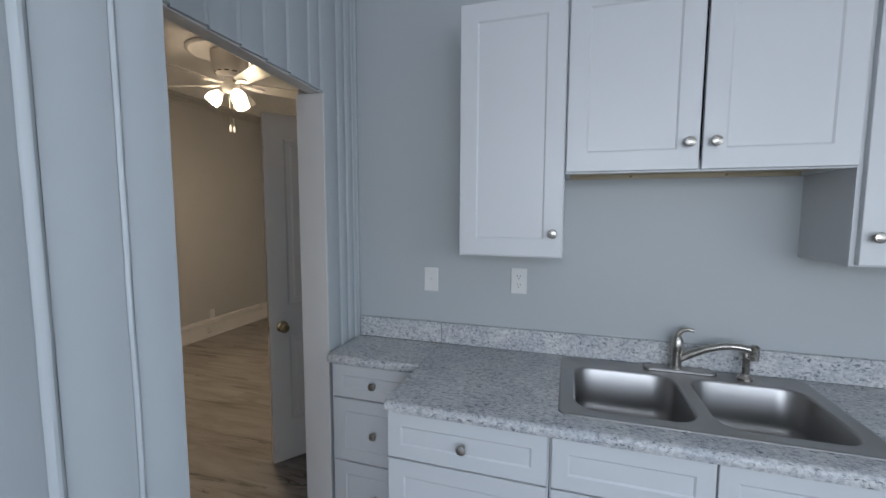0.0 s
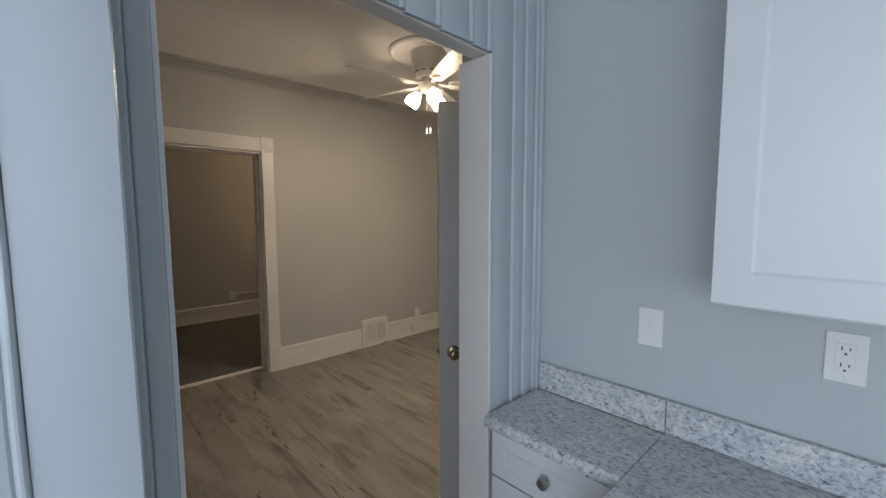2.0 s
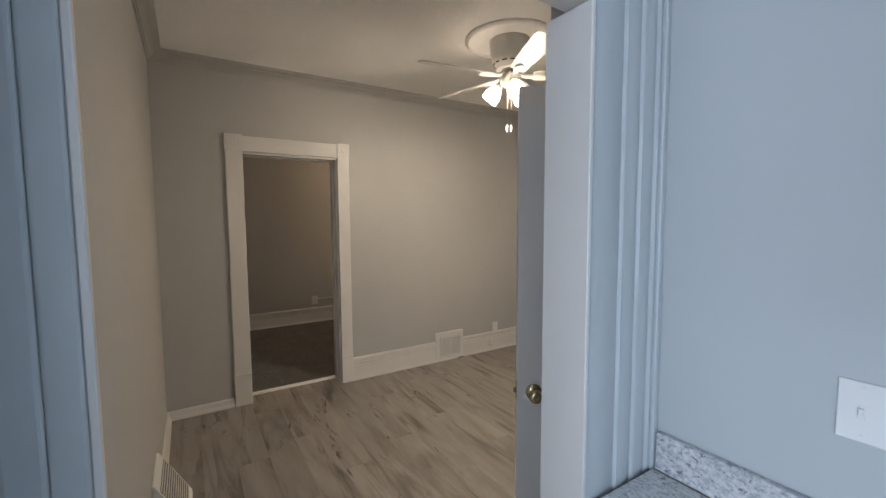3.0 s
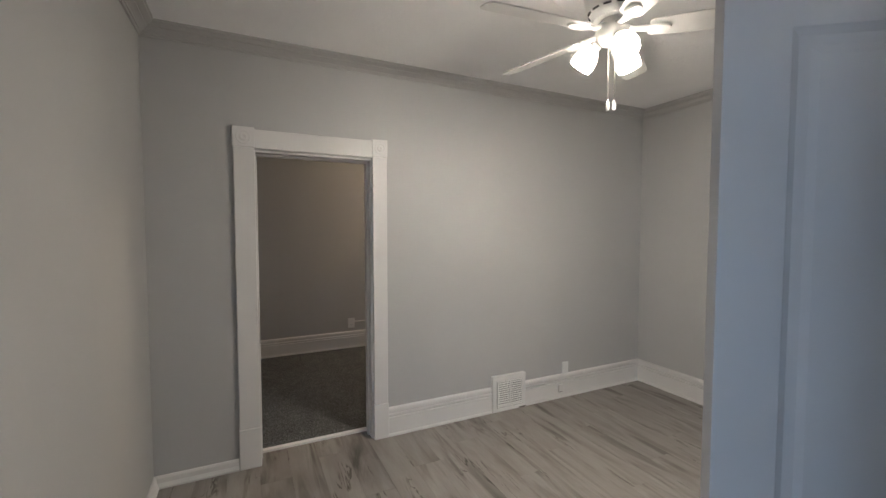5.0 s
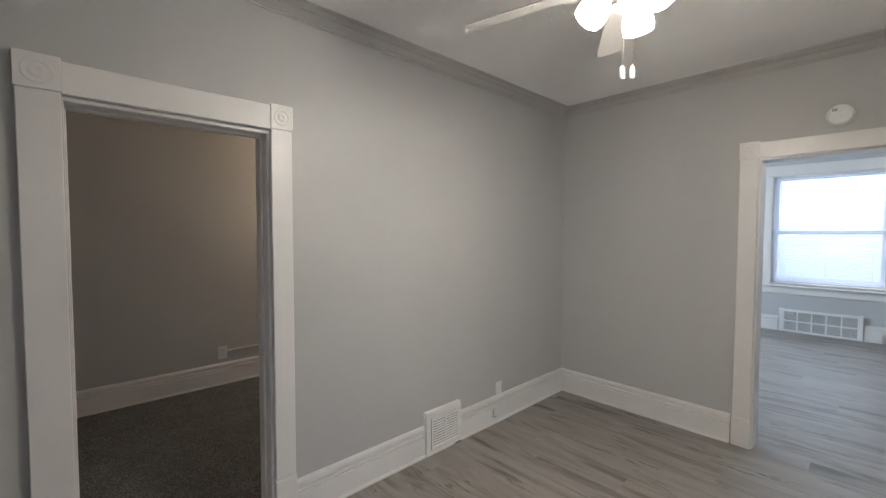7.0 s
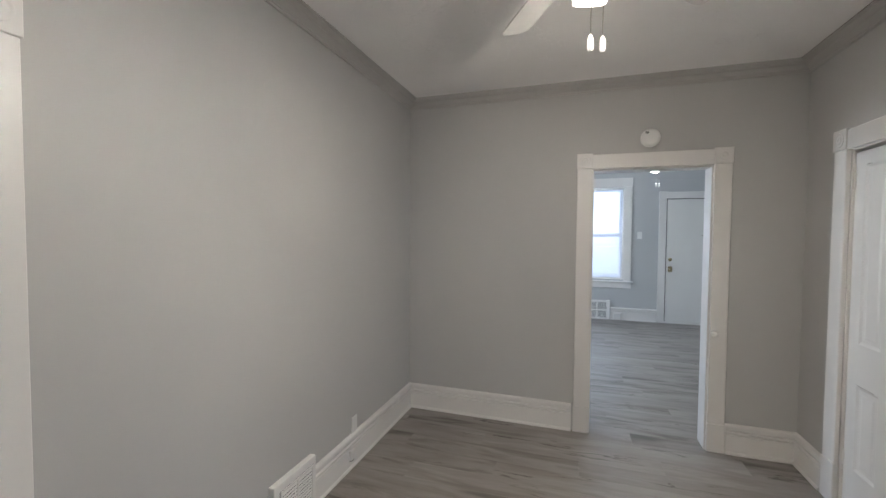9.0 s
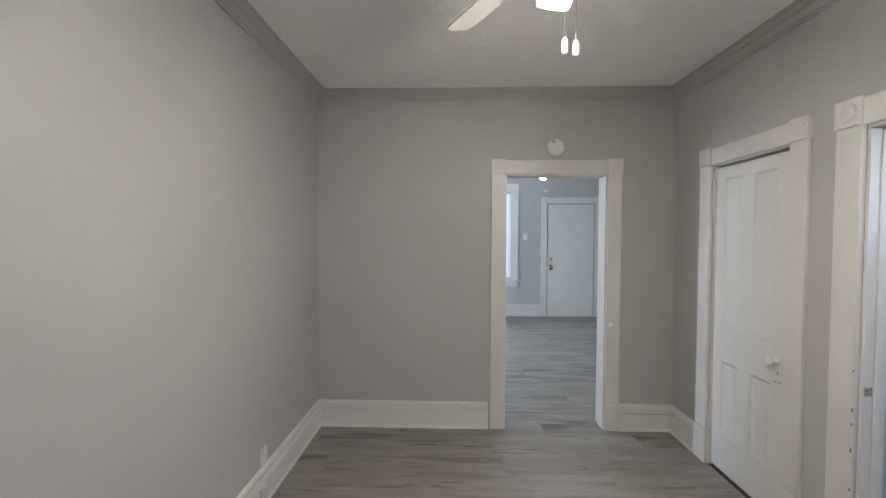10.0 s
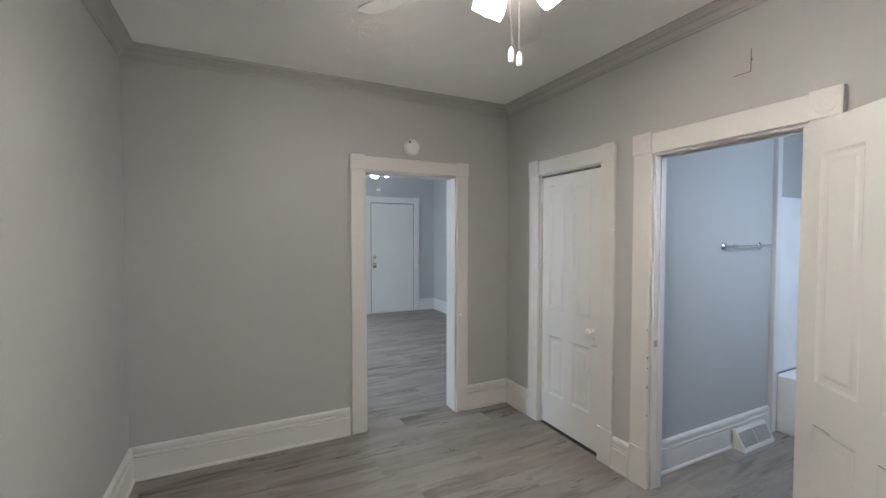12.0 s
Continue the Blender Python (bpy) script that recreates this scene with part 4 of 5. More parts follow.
# ---- kitchen ----
def shaker(parent, name, x0, x1, z0, z1, y, rail, mat=None, label=""):
    """A flat-framed front on the plane y (its back), 20 mm thick, with a recessed centre."""
    mat = mat or M_CAB
    bm = bmesh.new()
    t = 0.019
    gap = 0.0015
    x0, x1, z0, z1 = x0 + gap, x1 - gap, z0 + gap, z1 - gap
    ox = [(x0, z0), (x1, z0), (x1, z1), (x0, z1)]
    ix = [(x0 + rail, z0 + rail), (x1 - rail, z0 + rail), (x1 - rail, z1 - rail), (x0 + rail, z1 - rail)]
    e = 0.0015
    o0 = [bm.verts.new((a, y, c)) for a, c in ox]
    o1 = [bm.verts.new((a, y - t + e, c)) for a, c in ox]
    o2 = [bm.verts.new((a + (e if a == x0 else -e), y - t, c + (e if c == z0 else -e))) for a, c in ox]
    i0 = [bm.verts.new((a, y - t, c)) for a, c in ix]
    i1 = [bm.verts.new((a + (0.006 if k in (0, 3) else -0.006), y - t + 0.004, c + (0.006 if k < 2 else -0.006))) for k, (a, c) in enumerate(ix)]
    for A, B in ((o0, o1), (o1, o2), (o2, i0), (i0, i1)):
        for i in range(4):
            j = (i + 1) % 4
            bm.faces.new((A[i], A[j], B[j], B[i]))
    bm.faces.new(i1)
    bm.faces.new(o0[::-1])
    return part(name, bm, mat, parent, label)


def cab_knob(parent, x, y, z):
    m = Matrix.Rotation(radians(90), 4, "X")
    bm = bmesh.new()
    lathe(bm, [(0.0075, 0), (0.0065, 0.006), (0.006, 0.012), (0.011, 0.016), (0.0155, 0.020), (0.0165, 0.024), (0.0145, 0.028), (0.007, 0.0305), (0.001, 0.031)], (x, y, z), "z", 28, m)
    return part("knob", bm, M_NICKEL, parent, "brushed nickel knob", True)


CT = 0.872                      # worktop height
FY = 1.268                      # main worktop front edge
LY = 1.585                      # shallow worktop front edge
CB = CT - 0.038


def upper_cabinet(x0, x1, z0, z1, doors, label, rail=True):
    t = thing("wall_cabinet", pose(x0, KN, z0), label, "kitchen cabinet", "wall cabinets")
    w, h, d = x1 - x0, z1 - z0, 0.283
    th = 0.016
    for nm, a in (("side_panel", (0, th, -d, 0, 0, h)), ("side_panel", (w - th, w, -d, 0, 0, h)), ("top_panel", (th, w - th, -d, 0, h - th, h)),
                  ("floor_panel", (th, w - th, -d, -0.012, 0.022, 0.022 + th)), ("back_panel", (th, w - th, -0.012, 0, 0.022, h - th)), ("front_rail", (th, w - th, -d, -d + 0.019, 0, 0.0215))):
        part(nm, box(bmesh.new(), *a), M_CAB, t)
    part("bottom_panel", box(bmesh.new(), th, w - th, -d + 0.020, -0.002, 0.015, 0.021), M_RAW, t, "raw plywood underside")
    part("hanging_rail", box(bmesh.new(), th, w - th, -0.020, -0.001, 0.0, 0.0145), M_RAW, t, "raw wood rail with screws")
    for f in (0.3, 0.7):
        part("screw", lathe(bmesh.new(), [(0.005, 0), (0.004, 0.002), (0.001, 0.002)], (w * f, -0.020, 0.008), "z", 10, Matrix.Rotation(radians(90), 4, "X")), M_BRASS, t)
    for a, b, knob in doors:
        dr = shaker(t, "door", a, b, 0.004, h - 0.004, -d - 0.001, 0.062)
        kx = b - 0.033 if knob == "r" else a + 0.033
        cab_knob(dr, kx, -d - 0.020, 0.088)
    return t


upper_cabinet(-0.190, 0.185, 1.315, 2.215, [(0.002, 0.373, "r")], "tall narrow white shaker wall cabinet, closed, with a nickel knob")
upper_cabinet(0.187, 0.994, 1.610, 2.215, [(0.002, 0.4015, "r"), (0.4075, 0.805, "l")], "short double-door white shaker wall cabinet over the sink")
upper_cabinet(0.996, 1.60, 1.322, 2.215, [(0.012, 0.300, "l"), (0.302, 0.600, "r")], "white shaker wall cabinet with bare side beside the sink recess")


def base_cabinet(x0, x1, front, fronts, label, top=None):
    t = thing("base_cabinet", pose(x0, KN, 0), label, "kitchen cabinet", "base cabinets")
    w, d = x1 - x0, KN - front
    bm = bmesh.new()
    box(bm, 0, w, -d, -0.002, 0.10, top or CB - 0.001)
    part("carcass", bm, M_CAB, t)
    if top:
        part("front_rail", box(bmesh.new(), 0, w, -d, -d + 0.018, top, CB - 0.001), M_CAB, t)
    part("toe_kick", box(bmesh.new(), 0.0, w, -d + 0.06, -0.002, 0.0, 0.10), M_CAB, t)
    for a, b, z0, z1, nm, knob in fronts:
        f = shaker(t, nm, a, b, z0, z1, -d - 0.001, 0.055 if (z1 - z0) > 0.2 else 0.045)
        if knob:
            cab_knob(f, (a + b) / 2 if knob == "c" else (b - 0.035 if knob == "r" else a + 0.035), -d - 0.020, (z0 + z1) / 2 if nm == "drawer" else z1 - 0.08)
    return t


base_cabinet(-0.762, -0.352, LY + 0.040, [(0.012, 0.408, 0.685, 0.830, "drawer", "c"), (0.012, 0.408, 0.400, 0.682, "drawer", "c"), (0.012, 0.408, 0.115, 0.397, "drawer", "c")],
             "shallow white base cabinet with three drawers beside the doorway")
base_cabinet(-0.350, 0.170, FY + 0.045, [(0.004, 0.516, 0.672, 0.830, "drawer", "c"), (0.004, 0.516, 0.395, 0.669, "drawer", "c"), (0.004, 0.516, 0.115, 0.392, "drawer", "c")],
             "white shaker base cabinet with three drawers")
base_cabinet(0.172, 1.022, FY + 0.045, [(0.004, 0.424, 0.672, 0.830, "false_front", ""), (0.426, 0.846, 0.672, 0.830, "false_front", ""), (0.004, 0.424, 0.115, 0.669, "door", "r"), (0.426, 0.846, 0.115, 0.669, "door", "l")],
             "white shaker sink cabinet with two false fronts and two doors", 0.665)
base_cabinet(1.024, 2.40, FY + 0.045, [(0.004, 0.686, 0.672, 0.830, "drawer", "c"), (0.69, 1.372, 0.672, 0.830, "drawer", "c"), (0.004, 0.686, 0.115, 0.669, "door", "r"), (0.69, 1.372, 0.115, 0.669, "door", "l")],
             "white shaker base cabinet at the end of the worktop")

SX0, SX1, SY0, SY1 = 0.190, 1.030, 1.352, 1.868


def worktop():
    t = thing("worktop", pose(-0.765, KN, CB), "grey and white speckled laminate worktop with rolled edge and upstand", "worktop")

    def slab(x0, x1, yf, name, left=True):
        prof = [(KN - 0.001, CB), (yf + 0.012, CB), (yf + 0.003, CB + 0.004), (yf, CB + 0.014), (yf + 0.001, CB + 0.026), (yf + 0.007, CB + 0.035), (yf + 0.016, CT), (KN - 0.001, CT)]
        bm = bmesh.new()
        a = [bm.verts.new((x0, y, z)) for y, z in prof]
        b = [bm.verts.new((x1, y, z)) for y, z in prof]
        for i in range(len(prof)):
            j = (i + 1) % len(prof)
            bm.faces.new((a[i], a[j], b[j], b[i]))
        bm.faces.new(a)
        bm.faces.new(b[::-1])
        bmesh.ops.translate(bm, verts=bm.verts, vec=(0.765, -KN, -CB))
        return bm

    part("shallow_top", slab(-0.765, -0.347, LY, "a"), M_COUNTER, t, smooth=True)
    part("main_top", slab(-0.345, SX0 + 0.012, FY, "b"), M_COUNTER, t, smooth=True)
    part("end_top", slab(SX1 - 0.012, 2.40, FY, "c"), M_COUNTER, t, smooth=True)
    # strips in front of and behind the sink
    prof = [(SY0 + 0.015, CB), (FY + 0.012, CB), (FY + 0.003, CB + 0.004), (FY, CB + 0.014), (FY + 0.001, CB + 0.026), (FY + 0.007, CB + 0.035), (FY + 0.016, CT), (SY0 + 0.015, CT)]
    bm = bmesh.new()
    a = [bm.verts.new((SX0 + 0.012 + 0.765, y - KN, z - CB)) for y, z in prof]
    b = [bm.verts.new((SX1 - 0.012 + 0.765, y - KN, z - CB)) for y, z in prof]
    for i in range(len(prof)):
        j = (i + 1) % len(prof)
        bm.faces.new((a[i], a[j], b[j], b[i]))
    part("front_strip", bm, M_COUNTER, t, smooth=True)
    part("back_strip", box(bmesh.new(), SX0 + 0.012 + 0.765, SX1 - 0.012 + 0.765, SY1 - 0.015 - KN, -0.001, 0, CT - CB), M_COUNTER, t)
    for x0, x1 in ((0.003, 0.419), (0.421, 3.165)):
        part("upstand", box(bmesh.new(), x0, x1, -0.021, -0.001, CT - CB + 0.0005, CT - CB + 0.097, 0.004, 2), M_COUNTER, t)
    bm = bmesh.new()
    box(bm, 0.003, 0.42, -0.0235, -0.0215, CT - CB, CT - CB + 0.002)
    part("open_joint", bm, M_PUTTY, t)
    return t


worktop()


def rounded_rect(x0, x1, y0, y1, r, n=6):
    pts = []
    for cx, cy, a0 in ((x1 - r, y1 - r, 0), (x0 + r, y1 - r, 90), (x0 + r, y0 + r, 180), (x1 - r, y0 + r, 270)):
        for i in range(n + 1):
            a = radians(a0 + 90 * i / n)
            pts.append((cx + r * math.cos(a), cy + r * math.sin(a)))
    return pts


def sink():
    t = thing("kitchen_sink", pose(SX0, SY0, CT), "double-bowl brushed stainless steel sink set into the worktop", "sink")
    w, d = SX1 - SX0, SY1 - SY0
    bowls = [(0.046, 0.402, 0.050, d - 0.095), (0.440, w - 0.045, 0.050, d - 0.095)]
    # deck: rim sheet with two holes, filled between outlines
    bm = bmesh.new()
    outer = rounded_rect(0, w, 0, d, 0.03)
    loops = []
    edge0 = [bm.verts.new((x, y, 0.0005)) for x, y in outer]
    edge1 = [bm.verts.new((x, y, 0.0035)) for x, y in rounded_rect(0.002, w - 0.002, 0.002, d - 0.002, 0.029)]
    edge2 = [bm.verts.new((x, y, 0.0045)) for x, y in rounded_rect(0.010, w - 0.010, 0.010, d - 0.010, 0.026)]
    edge3 = [bm.verts.new((x, y, 0.0025)) for x, y in rounded_rect(0.016, w - 0.016, 0.016, d - 0.016, 0.024)]
    n = len(outer)
    for A, B in ((edge0, edge1), (edge1, edge2), (edge2, edge3)):
        for i in range(n):
            j = (i + 1) % n
            bm.faces.new((A[i], A[j], B[j], B[i]))
    for x0, x1, y0, y1 in bowls:
        loops.append([bm.verts.new((x, y, 0.0025)) for x, y in rounded_rect(x0, x1, y0, y1, 0.075)])
    fill_edges = []
    for L in (edge3, *loops):
        for i in range(len(L)):
            j = (i + 1) % len(L)
            e = bm.edges.get((L[i], L[j])) or bm.edges.new((L[i], L[j]))
            fill_edges.append(e)
    bmesh.ops.triangle_fill(bm, use_beauty=True, use_dissolve=False, edges=fill_edges)
    part("deck", bm, M_STEEL, t, smooth=True)
    for x0, x1, y0, y1 in bowls:
        bm = bmesh.new()
        rings = []
        for ins, z, r in ((0, 0.0025, 0.075), (0.003, 0.000, 0.074), (0.006, -0.008, 0.073), (0.012, -0.12, 0.068), (0.018, -0.145, 0.062), (0.032, -0.160, 0.05), (0.055, -0.165, 0.035)):
            rings.append([bm.verts.new((x, y, z)) for x, y in rounded_rect(x0 + ins, x1 - ins, y0 + ins, y1 - ins, r)])
        for A, B in zip(rings, rings[1:]):
            for i in range(len(A)):
                j = (i + 1) % len(A)
                bm.faces.new((A[i], A[j], B[j], B[i]))
        cx, cy = (x0 + x1) / 2, (y0 + y1) / 2
        c = bm.verts.new((cx, cy, -0.170))
        A = rings[-1]
        for i in range(len(A)):
            bm.faces.new((A[i], A[(i + 1) % len(A)], c))
        bowl = part("bowl", bm, M_STEEL, t, smooth=True)
        bm = bmesh.new()
        lathe(bm, [(0.045, -0.1655), (0.043, -0.163), (0.036, -0.166), (0.030, -0.168), (0.001, -0.168)], (cx, cy, 0), steps=28)
        part("drain", bm, M_CHROME, bowl, smooth=True)


sink()


def faucet():
    # deck plate, body with lever, swept spout and a side sprayer
    bx, by = 0.612, 1.832
    t = thing("kitchen_faucet", pose(bx, by, CT + 0.005), "brushed nickel single-lever faucet with arched spout on a deck plate", "faucet")
    bm = bmesh.new()
    pl = rounded_rect(-0.115, 0.135, -0.024, 0.024, 0.023, 8)
    a = [bm.verts.new((x, y, 0.0)) for x, y in pl]
    b = [bm.verts.new((x, y, 0.006)) for x, y in pl]
    c = [bm.verts.new((x * 0.97, y * 0.86, 0.010)) for x, y in pl]
    for A, B in ((a, b), (b, c)):
        for i in range(len(pl)):
            j = (i + 1) % len(pl)
            bm.faces.new((A[i], A[j], B[j], B[i]))
    bm.faces.new(c)
    bm.faces.new(a[::-1])
    part("deck_plate", bm, M_STEEL, t, smooth=True)
    part("body", lathe(bmesh.new(), [(0.023, 0.009), (0.023, 0.016), (0.018, 0.022), (0.0175, 0.060), (0.021, 0.085), (0.022, 0.105), (0.018, 0.124), (0.012, 0.135), (0.001, 0.137)], steps=28), M_NICKEL, t, smooth=True)
    bm = bmesh.new()
    tube(bm, [(-0.001, 0, 0.128), (0.002, -0.001, 0.145), (0.012, -0.004, 0.160), (0.032, -0.010, 0.166), (0.052, -0.014, 0.162)], [0.012, 0.011, 0.009, 0.0075, 0.006], 12)
    part("lever", bm, M_NICKEL, t, smooth=True)
    bm = bmesh.new()
    pts, rr = [], []
    for i in range(15):
        u = i / 14
        pts.append((0.008 + 0.216 * u, -0.05 * u, 0.045 + 0.078 * math.sin(u * math.pi * 0.62)))
        rr.append(0.0135 - 0.002 * u)
    tube(bm, pts, rr, 14)
    ex, ey, ez = pts[-1]
    part("spout", bm, M_NICKEL, t, smooth=True)
    bm = bmesh.new()
    lathe(bm, [(0.012, -0.036), (0.0145, -0.034), (0.0155, -0.006), (0.017, 0.012), (0.010, 0.020), (0.001, 0.021)], (ex + 0.006, ey, ez), steps=22)
    part("spout_head", bm, M_NICKEL, t, smooth=True)
    s = thing("side_sprayer", pose(bx + 0.222, by - 0.010, CT + 0.004), "brushed nickel pull-out sprayer standing beside the faucet", "sprayer")
    part("collar", lathe(bmesh.new(), [(0.024, 0.0), (0.024, 0.004), (0.017, 0.012), (0.014, 0.018), (0.001, 0.018)], steps=24), M_NICKEL, s, smooth=True)
    part("wand", lathe(bmesh.new(), [(0.012, 0.018), (0.0125, 0.045), (0.015, 0.075), (0.016, 0.088), (0.013, 0.098), (0.001, 0.101)], steps=24), M_NICKEL, s, smooth=True)
    bm = bmesh.new()
    tube(bm, [(-0.006, 0, 0.088), (0.020, -0.012, 0.094), (0.032, -0.018, 0.090)], [0.012, 0.011, 0.009], 12)
    part("spray_head", bm, M_NICKEL, s, smooth=True)


faucet()


# ---- bathroom ----
t = thing("towel_bar", at_wall(-0.10, 3.42, 1.47, 0), "chrome towel bar on the blue-grey bathroom wall", "towel bar")
m90 = Matrix.Rotation(radians(90), 4, "X")
for x in (0.0, 0.455):
    bm = bmesh.new()
    lathe(bm, [(0.026, 0), (0.026, 0.005), (0.020, 0.010), (0.010, 0.013), (0.010, 0.060), (0.014, 0.064), (0.014, 0.078), (0.001, 0.080)], (x, 0, 0), "z", 24, m90)
    part("bracket", bm, M_CHROME, t, smooth=True)
bm = bmesh.new()
tube(bm, [(0.0, -0.070, 0), (0.49, -0.070, 0)], 0.009, 14)
part("bar", bm, M_CHROME, t, smooth=True)

t = thing("bathtub", pose(0.60, 2.0, 0), "white acrylic bathtub with a flat apron in the alcove", "bathtub")
bm = bmesh.new()
box(bm, 0.0, 0.055, 0.002, 1.398, 0, 0.45, 0.012, 3)
part("apron", bm, M_TUB, t, smooth=True)
bm = bmesh.new()
rim = [bm.verts.new((x, y, 0.451)) for x, y in ((0.0, 0.002), (0.758, 0.002), (0.758, 1.398), (0.0, 1.398))]
i_ = rounded_rect(0.075, 0.70, 0.09, 1.31, 0.1)
rings = [[bm.verts.new((x, y, 0.451)) for x, y in i_], [bm.verts.new((0.39 + (x - 0.39) * 0.94, 0.7 + (y - 0.7) * 0.95, 0.42)) for x, y in i_], [bm.verts.new((0.39 + (x - 0.39) * 0.8, 0.7 + (y - 0.7) * 0.85, 0.10)) for x, y in i_]]
for A, B in zip(rings, rings[1:]):
    for i in range(len(A)):
        j = (i + 1) % len(A)
        bm.faces.new((A[i], A[j], B[j], B[i]))
bm.faces.new(rings[-1])
es = [bm.edges.new((rim[i], rim[(i + 1) % 4])) for i in range(4)]
es += [bm.edges.get((rings[0][i], rings[0][(i + 1) % len(i_)])) for i in range(len(i_))]
bmesh.ops.triangle_fill(bm, use_beauty=True, use_dissolve=False, edges=es)
part("basin", bm, M_TUB, t, smooth=True)
t = thing("tub_surround", pose(0.60, 2.0, 0.452), "glossy white panels round the bathtub alcove", "tub surround")
part("side_panel", box(bmesh.new(), -0.055, 0.758, 1.409, 1.419, 0.002, 1.40, 0.003), M_TUB, t)
part("back_panel", box(bmesh.new(), 0.747, 0.758, 0.003, 1.408, 0.002, 1.40, 0.003), M_TUB, t)
setting("trim_bath_corner", box(bmesh.new(), 0.528, 0.592, 3.385, 3.42, 0.0, 2.60, 0.004), M_TRIM)

# ---- living room ----
def window():
    x0, x1, z0, z1 = WIN
    t = tagged(new("window_living"), kind="structure")
    t.empty_display_size = 0.05
    P = lambda nm, a, bev=0.003: part(nm, box(bmesh.new(), *a, bev), M_TRIM, t)
    P("casing_side", (x0 - 0.125, x0, LN - 0.022, LN, z0 - 0.02, z1))
    P("casing_side", (x1, x1 + 0.125, LN - 0.022, LN, z0 - 0.02, z1))
    P("casing_head", (x0 - 0.13, x1 + 0.13, LN - 0.024, LN, z1 + 0.001, z1 + 0.15))
    P("sill", (x0 - 0.165, x1 + 0.165, LN - 0.07, LN, z0 - 0.045, z0 - 0.021), 0.006)
    P("apron", (x0 - 0.13, x1 + 0.13, LN - 0.022, LN, z0 - 0.15, z0 - 0.046))
    P("reveal", (x0, x0 + 0.012, LN + 0.002, LN + 0.195, z0 + 0.013, z1 - 0.013), 0)
    P("reveal", (x1 - 0.012, x1, LN + 0.002, LN + 0.195, z0 + 0.013, z1 - 0.013), 0)
    P("reveal", (x0, x1, LN + 0.002, LN + 0.195, z1 - 0.012, z1), 0)
    P("reveal", (x0, x1, LN + 0.002, LN + 0.195, z0, z0 + 0.012), 0)
    zm = (z0 + z1) / 2 - 0.04
    for a, b, y in ((z0 + 0.013, zm + 0.02, LN + 0.10), (zm - 0.02, z1 - 0.013, LN + 0.14)):
        s = new("sash")
        s.empty_display_size = 0.05
        s.parent = t
        for q in ((x0 + 0.013, x0 + 0.058, a, b), (x1 - 0.058, x1 - 0.013, a, b), (x0 + 0.058, x1 - 0.058, a, a + 0.045), (x0 + 0.058, x1 - 0.058, b - 0.045, b)):
            part("sash_rail", box(bmesh.new(), q[0], q[1], y, y + 0.03, q[2], q[3], 0.002), M_TRIM, s)
        g = part("pane", box(bmesh.new(), x0 + 0.06, x1 - 0.06, y + 0.013, y + 0.017, a + 0.046, b - 0.046), M_GLASS, s)
        g.visible_shadow = False
    return t


window()


def blind():
    x0, x1, z0, z1 = WIN
    t = thing("mini_blind", pose(x0 + 0.02, LN + 0.04, z0 + 0.02), "white horizontal mini blind, lowered and slightly open, bright with daylight", "window blind")
    w, h = x1 - x0 - 0.04, z1 - z0 - 0.04
    part("head_rail", box(bmesh.new(), 0, w, -0.013, 0.013, h - 0.026, h, 0.002), M_PLASTIC, t)
    part("bottom_rail", box(bmesh.new(), 0, w, -0.012, 0.012, 0.0, 0.012, 0.002), M_PLASTIC, t)
    count = int((h - 0.05) / 0.0225)
    src = None
    for k in range(count):
        z = 0.022 + (h - 0.056) * k / (count - 1)
        if src is None:
            bm = bmesh.new()
            prof = [(-0.0090, -0.0098), (-0.004, -0.0032), (0.0035, 0.0048), (0.0085, 0.0098)]
            a = [bm.verts.new((0.002, y, zz)) for y, zz in prof]
            b = [bm.verts.new((w - 0.002, y, zz)) for y, zz in prof]
            c = [bm.verts.new((0.002, y, zz - 0.0005)) for y, zz in prof]
            d = [bm.verts.new((w - 0.002, y, zz - 0.0005)) for y, zz in prof]
            for i in range(3):
                bm.faces.new((a[i], a[i + 1], b[i + 1], b[i]))
                bm.faces.new((c[i], d[i], d[i + 1], c[i + 1]))
            src = finish("slat", bm, M_BLIND)
        ob = new("slat", src)
        ob.parent = t
        ob.location = (0, 0, z)
    for x in (0.12, w / 2, w - 0.12):
        part("ladder_cord", tube(bmesh.new(), [(x, 0.0, 0.01), (x, 0.0, h - 0.03)], 0.0012, 6), M_PLASTIC, t)
    part("tilt_wand", tube(bmesh.new(), [(0.07, -0.02, h - 0.03), (0.072, -0.024, h - 0.45)], 0.004, 8), M_PLASTIC, t)


blind()


